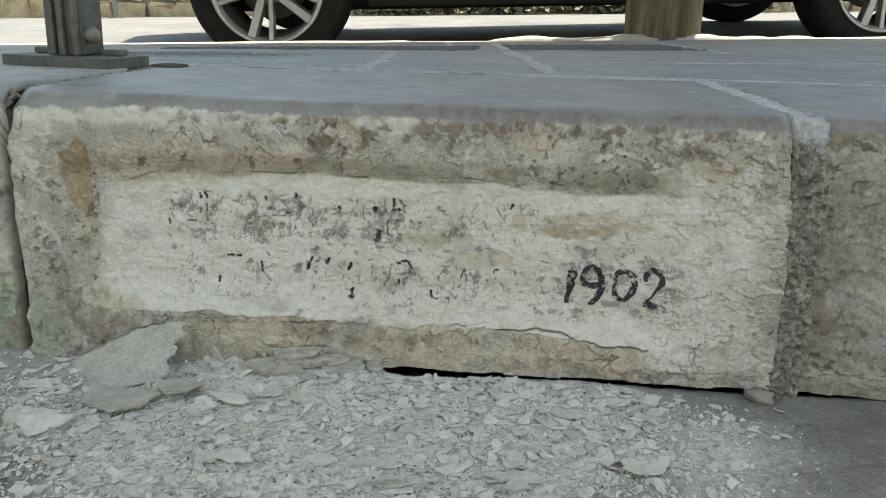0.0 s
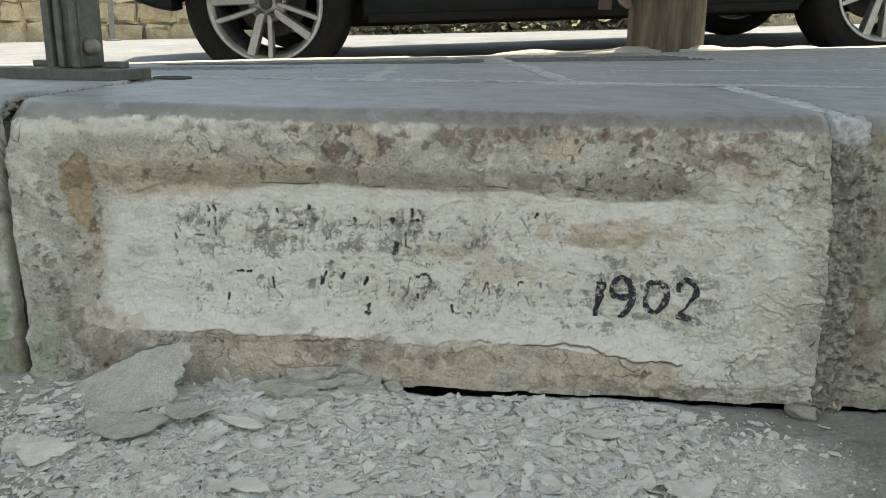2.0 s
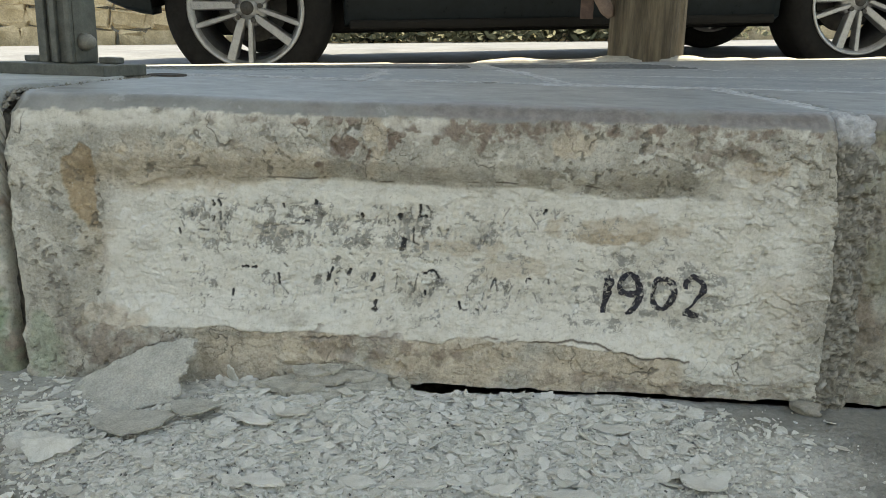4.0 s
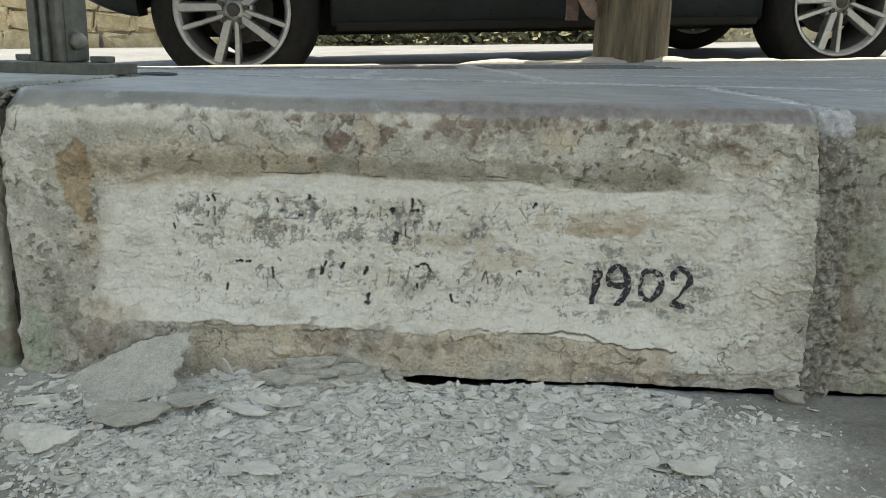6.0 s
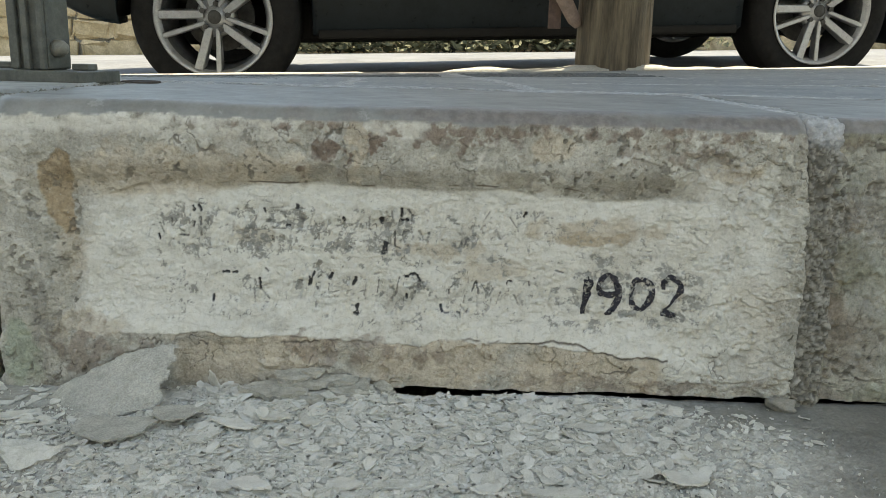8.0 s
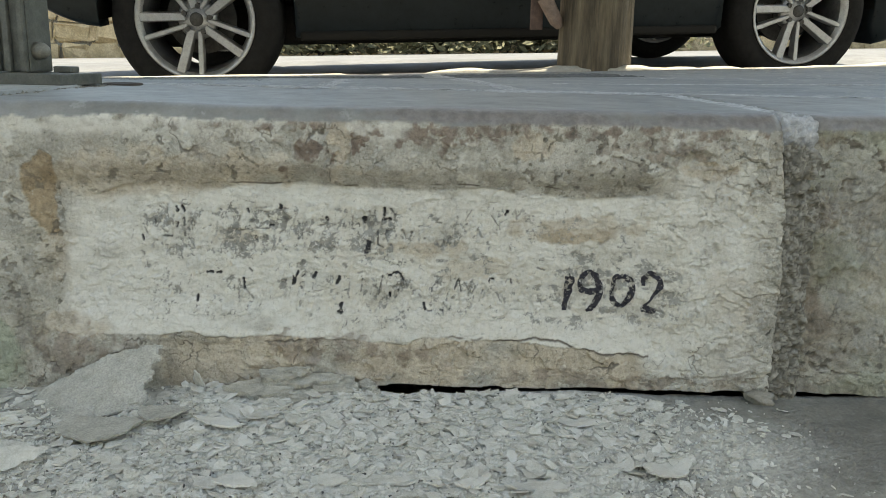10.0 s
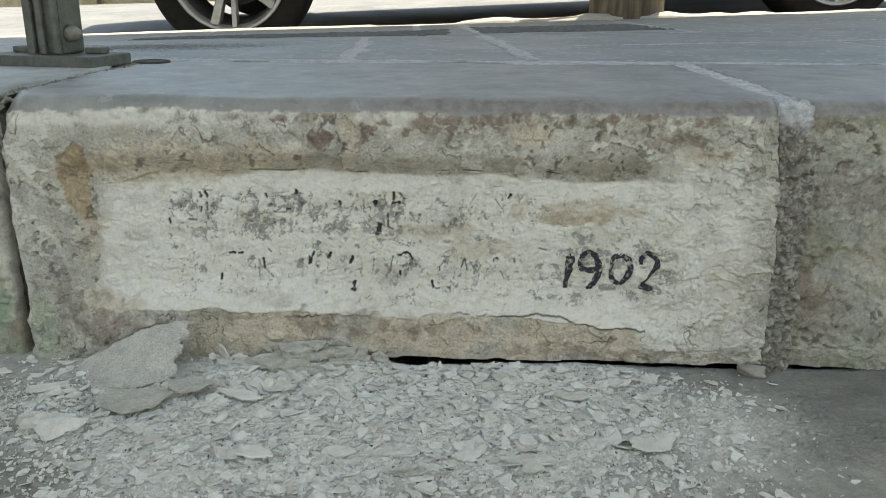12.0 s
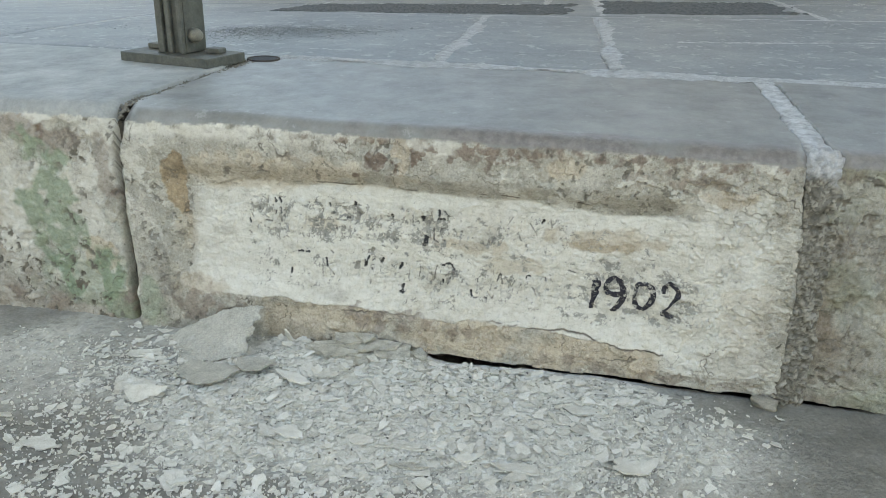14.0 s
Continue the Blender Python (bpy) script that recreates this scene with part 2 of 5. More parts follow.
plastic = plain("black plastic", (0.004, 0.004, 0.004), (0.007, 0.007, 0.007), 0.6, 30, gloss=0.2)
rubber = plain("tyre rubber", (0.009, 0.009, 0.0095), (0.016, 0.016, 0.0165), 0.8, 40, gloss=0.15)
alloy = plain("silver alloy", (0.30, 0.313, 0.332), (0.40, 0.413, 0.432), 0.36, 40, metal=0.7, relief=0.05)
barrel_shade = plain("shaded inner rim", (0.10, 0.105, 0.112), (0.16, 0.165, 0.175), 0.5, 40, metal=0.6, relief=0.05)
dark_metal = plain("brake iron", (0.03, 0.03, 0.03), (0.07, 0.07, 0.07), 0.6, 40, metal=0.4)
car_glass = plain("tinted glass", (0.01, 0.012, 0.013), (0.015, 0.017, 0.018), 0.06, 2, relief=0.0)
plaster = plain("building plaster", (0.48, 0.45, 0.39), (0.60, 0.57, 0.50), 0.9, 1.5)
rubble = plain("yellow limestone", (0.40, 0.30, 0.17), (0.60, 0.475, 0.30), 0.9, 5, relief=0.8, deep=0.01)

# ---- pavement heights ----
def pavement_z(x, y):
    far = sm((np.asarray(y, float) - 1.3) / 1.9)
    return 0.298 - 0.022 * far + 0.035 * np.asarray(x, float) * far


def road_z(x, y):
    y = np.asarray(y, float)
    rise = 0.074 * (np.clip(y, 3.4, 5.9) - 3.85) + 0.010 * np.clip(y - 5.9, 0, 4)
    return 0.128 + 0.033 * (np.clip(np.asarray(x, float), -12, 12) + 0.91) + rise


# ---- lower street ----
def street_height(x, y):
    h = 0.004 * fbm(x, y, 0.35, 4, 11) + 0.0012 * fbm(x, y, 0.02, 3, 12)
    dust = blob(x, y, 0.0, 0.77, 0.36, 0.12, 0.4, 13, 0.6)
    h = h + dust * (0.004 + 0.004 * fbm(x, y, 0.03, 4, 14))
    near, lead, own = cells(x + 0.004 * fbm(x, y, 0.01, 2, 19), y, 0.0065, 910)
    small = cells(x, y, 0.0032, 920)[2]
    h = h + np.clip(dust + 0.15, 0, 1) * (0.0022 * own * sm(lead / 0.25) + 0.0010 * small)
    h = h + 0.006 * blob(x, y, -0.09, 0.86, 0.10, 0.045, 0.4, 18, 0.8)
    h = h - 0.06 * box_mask(x, y, 0.0, 0.70, 0.915, 1.2, 0.02)
    return h - (0.005 - 0.004 * sm((x - 0.06) / 0.12)) * sm((y - 0.85) / 0.06) * box_mask(x, y, 0.016, 0.42, 0.7, 1.4, 0.012)


def build_street():
    m, nt, b = material("street cement with lime dust")
    v = coords(nt)
    n1, n2, n3 = noise_node(nt, v, 7, 8, 0.7), noise_node(nt, v, 70, 6, 0.75), noise_node(nt, v, 260, 4, 0.7)
    c = ramp(nt, n1, [(0.3, (0.098, 0.094, 0.084)), (0.5, (0.185, 0.178, 0.158)), (0.7, (0.31, 0.298, 0.265))])
    speck = ramp(nt, n2, [(0.60, grey(0)), (0.66, grey(1))])
    dust = attr(nt, "dust")
    # dark ends of the dust ramps paint in shadow gaps between flakes
    c = mix(nt, dust, c, mix(nt, 0.5, ramp(nt, n2, [(0.38, (0.42, 0.415, 0.38)), (0.5, (0.80, 0.79, 0.735)), (0.65, (0.88, 0.87, 0.82))]), ramp(nt, attr(nt, "bit"), [(0.0, (0.22, 0.215, 0.195)), (0.2, (0.62, 0.61, 0.56)), (1.0, (0.86, 0.845, 0.78))])))
    near = nt.nodes.new("ShaderNodeMath")
    near.operation = "MULTIPLY"
    nt.links.new(speck, near.inputs[0])
    nt.links.new(attr(nt, "crumbs"), near.inputs[1])
    c = mix(nt, near.outputs[0], c, (0.58, 0.585, 0.56))
    c = mix(nt, mix(nt, attr(nt, "bare"), grey(0.0), grey(0.30)), c, (0.13, 0.126, 0.112))
    c = mix(nt, 0.5, c, ramp(nt, n3, [(0.25, grey(0.3)), (0.75, grey(0.7))]), "OVERLAY")
    nt.links.new(c, b.inputs["Base Color"])
    b.inputs["Roughness"].default_value = 0.95
    bump(nt, b, n2, 0.9, 0.004)
    xs, ys = np.meshgrid(np.linspace(-0.76, 0.76, 900), np.concatenate([np.linspace(0.40, 0.94, 330), [1.0, 1.1, 1.2, 1.32]]))
    dust_mask = np.clip(blob(xs, ys, -0.01, 0.805, 0.37, 0.180, 0.35, 15, 0.8) + 0.12 * blob(xs, ys, -0.1, 0.7, 0.7, 0.35, 0.5, 16, 1.0) + 0.38 * blob(xs, ys, -0.50, 0.76, 0.16, 0.10, 0.5, 20, 1.0), 0, 1)
    crumb_mask = np.clip(blob(xs, ys, -0.03, 0.72, 0.50, 0.25, 0.3, 17, 0.9) + 0.06, 0, 1)
    own = cells(xs + 0.004 * fbm(xs, ys, 0.01, 2, 19), ys, 0.0065, 910)[2]
    me = grid_mesh("street", xs, ys, street_height(xs, ys), {"dust": dust_mask, "crumbs": crumb_mask, "bit": own, "bare": blob(xs, ys, 0.53, 0.84, 0.17, 0.10, 0.6, 21, 0.9)}, False)
    me.materials.append(m)
    tagged(new("street", me), "grey cement street strewn with lime dust beside the kerb", "street", kind="structure")
    for x0, x1, y0, y1 in ((-30, 30, -8.6, 0.40), (-30, -0.76, 0.40, 1.32), (0.76, 30, 0.40, 1.32)):
        xs, ys = np.meshgrid(np.linspace(x0, x1, 60), np.linspace(y0, y1, 14))
        me = grid_mesh("street_side", xs, ys, 0 * xs)
        me.materials.append(asphalt)
        tagged(new("ground", me), "plain grey cement street surface", "street", kind="structure")


build_street()


# ---- kerb stones ----
CREST, FRONT, BACK = 0.020, 0.92, 1.352


def stone_profile(zb, top, step):
    """Rows up the face, over the rounded nose and back along the top: y, z and the outward normal."""
    pts = []
    z = zb
    while z < top - CREST - 1e-6:
        pts.append((FRONT, z, -1.0, 0.0))
        z += step
    for k in range(15):
        a = math.pi / 2 * k / 14
        pts.append((FRONT + CREST - CREST * math.cos(a), top - CREST + CREST * math.sin(a), -math.cos(a), math.sin(a)))
    y = FRONT + CREST + 0.004
    while y < BACK:
        pts.append((y, top, 0.0, 1.0))
        y += 0.004
    pts.append((BACK, top, 0.0, 1.0))
    pts.append((BACK, 0.0, 1.0, 0.0))
    return np.array(pts)


def kerb_stone(name, x0, x1, zb, top, step, shape, mat, round_ends=(0.012, 0.012)):
    prof = stone_profile(zb, top, step)
    xs = np.linspace(x0, x1, int((x1 - x0) / step) + 1)
    X, Y = np.meshgrid(xs, prof[:, 0])
    Z = np.broadcast_to(prof[:, 1:2], X.shape).copy()
    NY, NZ = np.broadcast_to(prof[:, 2:3], X.shape), np.broadcast_to(prof[:, 3:4], X.shape)
    S = Z + np.maximum(Y - FRONT - CREST, 0)
    disp, masks = shape(X, Y, Z, S)
    forward = masks.pop("forward") * (1 - sm((Y - FRONT) / 0.09))
    nose = sm((Z - top + 0.06) / 0.06) * (1 - sm((Y - FRONT) / 0.06))
    for end, size in ((X - x0, round_ends[0]), (x1 - X, round_ends[1])):
        reach = size * (0.3 + 0.5 * (1 - sm((Y - FRONT) / 0.05)) + 1.5 * nose)
        disp = disp - reach * np.clip(1 - end / reach, 0, 1) ** 2
    if "side" in masks:
        X = X + masks.pop("side")
    X = X + 0.0062 * fbm(X, S, 0.035, 6, 151) * np.exp(-(X - x0) / 0.008) + 0.0046 * fbm(X, S, 0.035, 6, 152) * np.exp(-np.abs(x1 - X) / 0.008)
    tail = np.zeros(len(prof))
    tail[-2:] = 1
    disp = disp * (1 - tail[:, None])
    foot = masks.pop("foot") if "foot" in masks else 0.0
    Y2, Z2 = Y + NY * disp - forward, Z + NZ * disp + foot
    # the two ends go down to the bed
    def wrap(a, lo, hi):
        return np.concatenate([lo, a, hi], 1)
    X = wrap(X, X[:, :1], X[:, -1:])
    Zw = wrap(Z2, np.minimum(Z2[:, :1], zb), np.minimum(Z2[:, -1:], zb))
    Yw = wrap(Y2, Y2[:, :1] * 0 + 0.5 * (FRONT + BACK), Y2[:, :1] * 0 + 0.5 * (FRONT + BACK))
    soiled = {"brown": 0.9, "crack": 0.6}
    masks = {k: wrap(np.broadcast_to(m, Z2.shape), np.full_like(Z2[:, :1], soiled.get(k, 0.0)), np.full_like(Z2[:, :1], soiled.get(k, 0.0))) for k, m in masks.items()}
    me = grid_mesh(name, X, Yw, Zw, masks)
    me.materials.append(mat)
    return new(name, me)


def worn_mask(x, z, y, level):
    edge = level + 0.0035 * fbm(x, z * 0, 0.05, 5, 31) + 0.0022 * fbm(x, z * 0.5, 0.012, 4, 32)
    return np.maximum(sm((z - edge) / 0.0022 + 0.5), (y > FRONT + CREST) * 1.0)


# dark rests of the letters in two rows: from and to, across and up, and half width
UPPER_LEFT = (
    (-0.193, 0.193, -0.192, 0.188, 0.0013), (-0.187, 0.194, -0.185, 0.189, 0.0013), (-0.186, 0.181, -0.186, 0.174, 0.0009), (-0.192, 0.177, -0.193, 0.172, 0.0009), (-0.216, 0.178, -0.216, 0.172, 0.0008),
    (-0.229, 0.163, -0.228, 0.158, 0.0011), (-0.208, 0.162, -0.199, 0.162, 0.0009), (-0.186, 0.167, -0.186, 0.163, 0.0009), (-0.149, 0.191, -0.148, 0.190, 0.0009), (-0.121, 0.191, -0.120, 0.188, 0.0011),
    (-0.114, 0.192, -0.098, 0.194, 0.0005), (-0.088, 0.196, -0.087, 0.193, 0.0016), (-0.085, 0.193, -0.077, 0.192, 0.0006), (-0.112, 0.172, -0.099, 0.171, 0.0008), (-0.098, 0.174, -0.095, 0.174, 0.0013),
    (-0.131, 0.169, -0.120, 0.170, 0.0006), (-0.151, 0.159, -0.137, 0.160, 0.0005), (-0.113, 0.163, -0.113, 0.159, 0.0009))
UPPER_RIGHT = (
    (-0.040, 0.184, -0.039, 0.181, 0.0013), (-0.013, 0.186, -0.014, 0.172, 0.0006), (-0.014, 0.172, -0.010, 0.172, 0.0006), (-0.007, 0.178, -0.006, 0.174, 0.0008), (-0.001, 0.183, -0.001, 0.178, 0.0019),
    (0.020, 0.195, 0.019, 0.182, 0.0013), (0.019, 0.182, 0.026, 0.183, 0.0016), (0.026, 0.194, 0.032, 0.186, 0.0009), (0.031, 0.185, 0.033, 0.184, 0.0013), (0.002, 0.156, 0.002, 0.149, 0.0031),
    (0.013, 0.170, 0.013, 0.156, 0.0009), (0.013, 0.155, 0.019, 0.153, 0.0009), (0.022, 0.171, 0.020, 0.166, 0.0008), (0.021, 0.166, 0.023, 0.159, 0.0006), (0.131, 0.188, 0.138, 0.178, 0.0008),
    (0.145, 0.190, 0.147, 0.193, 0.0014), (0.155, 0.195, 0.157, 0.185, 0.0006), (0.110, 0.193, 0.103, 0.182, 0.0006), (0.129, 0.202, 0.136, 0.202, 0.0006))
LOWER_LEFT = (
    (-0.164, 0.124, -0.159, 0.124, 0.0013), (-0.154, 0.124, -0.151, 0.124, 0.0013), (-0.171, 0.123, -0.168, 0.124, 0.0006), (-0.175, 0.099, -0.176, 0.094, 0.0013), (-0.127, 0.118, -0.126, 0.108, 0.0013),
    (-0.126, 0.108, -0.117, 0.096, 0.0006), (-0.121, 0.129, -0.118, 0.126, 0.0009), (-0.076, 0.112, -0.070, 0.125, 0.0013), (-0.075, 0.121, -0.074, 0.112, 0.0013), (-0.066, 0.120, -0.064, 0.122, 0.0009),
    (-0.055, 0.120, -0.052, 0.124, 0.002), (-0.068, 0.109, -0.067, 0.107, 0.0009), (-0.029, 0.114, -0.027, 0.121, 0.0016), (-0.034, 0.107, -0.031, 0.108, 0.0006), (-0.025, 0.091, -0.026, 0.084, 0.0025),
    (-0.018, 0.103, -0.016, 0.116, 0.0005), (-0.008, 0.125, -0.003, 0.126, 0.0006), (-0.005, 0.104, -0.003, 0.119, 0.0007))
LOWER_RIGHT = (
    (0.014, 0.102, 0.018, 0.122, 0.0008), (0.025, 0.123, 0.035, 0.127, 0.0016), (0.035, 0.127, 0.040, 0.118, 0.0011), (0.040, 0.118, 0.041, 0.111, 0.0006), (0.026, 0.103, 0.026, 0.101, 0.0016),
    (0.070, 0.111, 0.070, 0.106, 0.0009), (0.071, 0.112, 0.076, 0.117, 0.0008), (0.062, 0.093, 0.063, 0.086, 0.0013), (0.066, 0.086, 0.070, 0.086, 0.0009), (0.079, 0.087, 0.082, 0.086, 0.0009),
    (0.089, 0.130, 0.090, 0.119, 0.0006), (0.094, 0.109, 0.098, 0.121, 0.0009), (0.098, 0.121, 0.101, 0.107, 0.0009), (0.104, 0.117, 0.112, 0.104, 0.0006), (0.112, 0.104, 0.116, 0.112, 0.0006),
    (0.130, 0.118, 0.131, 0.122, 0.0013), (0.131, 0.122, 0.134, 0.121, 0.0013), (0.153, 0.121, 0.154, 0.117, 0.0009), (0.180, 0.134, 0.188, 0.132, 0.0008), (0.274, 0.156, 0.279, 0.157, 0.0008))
rng = random.Random(5)
LETTER_BITS = []
for first, last, mid, tall in ((-0.222, 0.150, 0.174, 0.012), (-0.130, 0.185, 0.104, 0.012), (-0.215, 0.06, 0.152, 0.005)):
    at = first
    while at < last:
        for _ in range(rng.randint(1, 3)):
            a = rng.choice((1.5, 1.35, 1.15, 1.9, 0.1, 0.5, 2.4)) + rng.uniform(-0.15, 0.15)
            ln = tall * rng.uniform(0.2, 0.65)
            LETTER_BITS.append((at + rng.uniform(-0.004, 0.004), mid + tall * rng.uniform(-0.7, 0.7), ln * math.cos(a), ln * math.sin(a), rng.uniform(0.0007, 0.0014), rng.uniform(0.35, 0.95)))
        at += rng.uniform(0.009, 0.017)


def hairlines(x, z, seed):
    """Fine wandering cracks and the edges of thin crusts."""
    a = np.abs(fbm(x, z, 0.055, 5, seed)) * (1 + 0.6 * fbm(x, z, 0.03, 2, seed + 3))
    return sm((0.030 - a) / 0.022) * sm(0.15 + 1.8 * fbm(x, z, 0.07, 3, seed + 5))


def inscribed(X, Y, Z, S):
    x, z = X + 0.004 * fbm(X, Z, 0.05, 3, 1), Z + 0.004 * fbm(X, Z, 0.05, 3, 2)
    front = 1 - sm((Y - FRONT) / CREST)
    # sunk panel with a rough frame round it
    top_line = 0.216 - 0.014 * sm((-0.23 - x) / 0.08) - 0.006 * sm((x - 0.1) / 0.15)
    low_line = 0.058 - 0.016 * sm((x - 0.12) / 0.2) + 0.0042 * fbm(X, 0 * Z, 0.030, 6, 240)
    panel = sm((x + 0.315) / 0.016) * sm((0.352 - x) / 0.03) * sm((top_line - z) / 0.004 + 0.5) * sm((z - low_line) / 0.0025 + 0.5)
    hollow = sm((x + 0.345) / 0.035) * sm((0.345 - x) / 0.06) * sm((0.242 - z) / 0.030) * sm((z - low_line + 0.010) / 0.050)
    frame_part = 1 - panel
    grain = fbm(X, Z, 0.010, 4, 4)
    d = -0.0145 * hollow + frame_part * (0.0022 * fbm(X, Z, 0.06, 4, 3) + 0.0008 * grain) + panel * 0.0010 * fbm(X, Z, 0.012, 4, 5)
    # brushed lime laid on in long strokes, and crusts that have come away in layers
    d = d + panel * 0.0013 * fbm(X * 0.45, Z, 0.014, 4, 6)
    crust = sm((fbm(X, Z, 0.045, 5, 200) - 0.05) / 0.06)
    thin = sm((fbm(X, Z * 1.3, 0.018, 5, 201) - 0.12) / 0.08)
    d = d + frame_part * (0.0015 * crust + 0.0009 * thin) + panel * (0.0010 * thin + 0.0008 * sm((fbm(X * 0.5, Z, 0.03, 5, 251) - 0.1) / 0.05))
    rough_right = sm((x - 0.285) / 0.035)
    chips = sm((fbm(X, Z, 0.020, 5, 7) - 0.0) / 0.10)
    chip_near, chip_lead, chip_own = cells(X + 0.006 * fbm(X, Z, 0.02, 3, 215), Z + 0.006 * fbm(X, Z, 0.02, 3, 216), 0.016, 940)
    d = d + rough_right * 0.0022 * chip_own
    d = d + rough_right * (0.0024 * chips + 0.0006 * fbm(X, Z, 0.013, 4, 8) - 0.0015)
    # lower lip, from which a layer has come off along a crack
    lip = sm((low_line - z) / 0.003 + 0.5)
    broken = box_mask(x, z, -0.215, 0.292, -0.1, 0.2, 0.012)
    d = d + lip * (0.001 - 0.0030 * broken * (1 - 0.5 * crust))
    bare = box_mask(x, z, -0.213, -0.125, -0.05, 0.052, 0.010)
    d = d - 0.0035 * bare + 0.004 * blob(x, z + 0.16 * (x + 0.05), -0.050, 0.004, 0.066, 0.024, 0.35, 202, 0.25) * (1 + 0.5 * fbm(X, Z * 3.5, 0.02, 4, 203))
    ridge = np.exp(-((Z - low_line + 0.001 - 0.006 * fbm(X, 0 * Z, 0.07, 5, 218)) / 0.0010) ** 2) * (X > -0.2) * (X < 0.30) * sm(0.35 + 2.0 * fbm(X, 0 * Z, 0.035, 4, 204))
    split = np.exp(-((Z - 0.2185 - 0.0035 * fbm(X, 0 * Z, 0.05, 4, 205)) / 0.0007) ** 2) * sm(0.2 + 2.5 * fbm(X, 0 * Z, 0.03, 3, 206)) * box_mask(X, Z, -0.16, 0.2, 0.1, 0.3, 0.03)
    d = d - 0.0016 * ridge - 0.0020 * split
    hair = hairlines(X, Z, 219) * frame_part
    crack = np.maximum(np.maximum(0.95 * ridge, 0.9 * split), 0.75 * hair)
    d = d - 0.0014 * hair
    # a sunken bite at the upper edge and small hollows
    spall = np.clip(blob(x, z, -0.046, 0.257, 0.038, 0.024, 0.6, 8) - blob(x, z, -0.022, 0.262, 0.013, 0.015, 0.5, 9) - 0.8 * blob(x, z, -0.052, 0.250, 0.017, 0.012, 0.6, 11), 0, 1) * sm(0.7 + 1.2 * fbm(X, Z, 0.012, 4, 12))
    d = d - 0.003 * spall - 0.004 * blob(x, z, 0.335, 0.252, 0.016, 0.010, 0.4, 10)
    pits = sm((fbm(X, Z, 0.0075, 3, 207) - 0.50) / 0.12) * frame_part * (1 - 0.8 * lip * broken) * sm(0.35 + 1.3 * fbm(X, Z, 0.07, 3, 208)) * (1 - 0.75 * rough_right)
    d = d - 0.0016 * pits
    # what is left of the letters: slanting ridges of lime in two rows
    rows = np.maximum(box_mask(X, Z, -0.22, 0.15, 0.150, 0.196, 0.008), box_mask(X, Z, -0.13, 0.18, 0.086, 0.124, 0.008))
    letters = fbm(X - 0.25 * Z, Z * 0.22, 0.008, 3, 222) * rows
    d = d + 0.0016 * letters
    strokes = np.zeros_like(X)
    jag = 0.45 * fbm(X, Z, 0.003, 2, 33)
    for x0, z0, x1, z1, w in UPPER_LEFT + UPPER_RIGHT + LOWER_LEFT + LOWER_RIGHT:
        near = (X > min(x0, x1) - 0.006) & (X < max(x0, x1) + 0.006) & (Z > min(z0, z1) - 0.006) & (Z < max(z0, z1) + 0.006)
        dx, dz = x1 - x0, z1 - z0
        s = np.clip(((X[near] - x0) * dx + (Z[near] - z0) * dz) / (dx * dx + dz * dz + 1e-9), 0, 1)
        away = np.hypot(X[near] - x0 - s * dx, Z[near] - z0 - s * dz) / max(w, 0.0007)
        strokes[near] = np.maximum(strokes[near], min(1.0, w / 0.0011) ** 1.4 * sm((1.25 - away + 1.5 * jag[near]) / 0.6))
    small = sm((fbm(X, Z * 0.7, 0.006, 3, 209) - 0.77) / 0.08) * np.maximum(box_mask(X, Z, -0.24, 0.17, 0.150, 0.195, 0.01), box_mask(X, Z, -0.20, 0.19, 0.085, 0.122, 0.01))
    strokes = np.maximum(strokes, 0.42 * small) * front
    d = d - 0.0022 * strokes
    # faint broken limbs of the letters
    frag = np.zeros_like(X)
    for cx, cz, dx, dz, w, much in LETTER_BITS:
        near = (np.abs(X - cx) < 0.016) & (np.abs(Z - cz) < 0.016)
        u, q = X[near] - cx, Z[near] - cz
        ln2 = dx * dx + dz * dz
        s = np.clip((u * dx + q * dz) / ln2, -1, 1)
        frag[near] = np.maximum(frag[near], much * sm((1.2 - np.hypot(u - s * dx, q - s * dz) / w + 1.6 * jag[near]) / 0.6))
    frag = frag * front
    strokes = np.maximum(strokes, 0.30 * sm((frag - 0.72) / 0.1) * (jag > -0.12))
    d = d - 0.0013 * frag
    # worn grey rests of older writing
    weight = np.maximum(0.85 * box_mask(x, z, -0.225, 0.02, 0.140, 0.198, 0.03), 0.5 * box_mask(x, z, 0.02, 0.2, 0.145, 0.195, 0.03))
    weight = np.maximum(weight, 0.60 * box_mask(x, z, -0.19, 0.20, 0.075, 0.14, 0.03))
    weight = np.maximum(weight, 0.95 * blob(x, z, 0.265, 0.108, 0.085, 0.045, 0.25, 24, 0.5))
    weight = np.maximum(weight, 0.60 * box_mask(x, z, -0.24, 0.33, 0.066, 0.200, 0.03))
    weight = np.maximum(weight, 0.8 * blob(x, z, -0.02, 0.141, 0.13, 0.010, 0.4, 210, 0.6))
    rest = -0.45 * letters + 0.5 * fbm(X * 1.4, Z, 0.010, 4, 23) + 0.5 * fbm(X, Z * 3.2, 0.022, 5, 211)
    lines = sm((0.13 - np.abs(fbm(X * 1.2, Z, 0.011, 4, 213))) / 0.10)
    grime = sm((rest + 0.35 * lines + weight - 1.05) / 0.20 + 0.4) * sm(weight * 4) * panel
    d = d - 0.0006 * grime
    grime = np.maximum(grime, 0.65 * frag)
    foot = np.clip(1 - Z / 0.03, 0, 1) * front * box_mask(X, Z, 0.010, 0.46, -1, 1, 0.003) * (0.0100 - 0.0022 * sm((X - 0.08) / 0.12) + 0.0012 * fbm(X, 0 * X, 0.04, 3, 214))
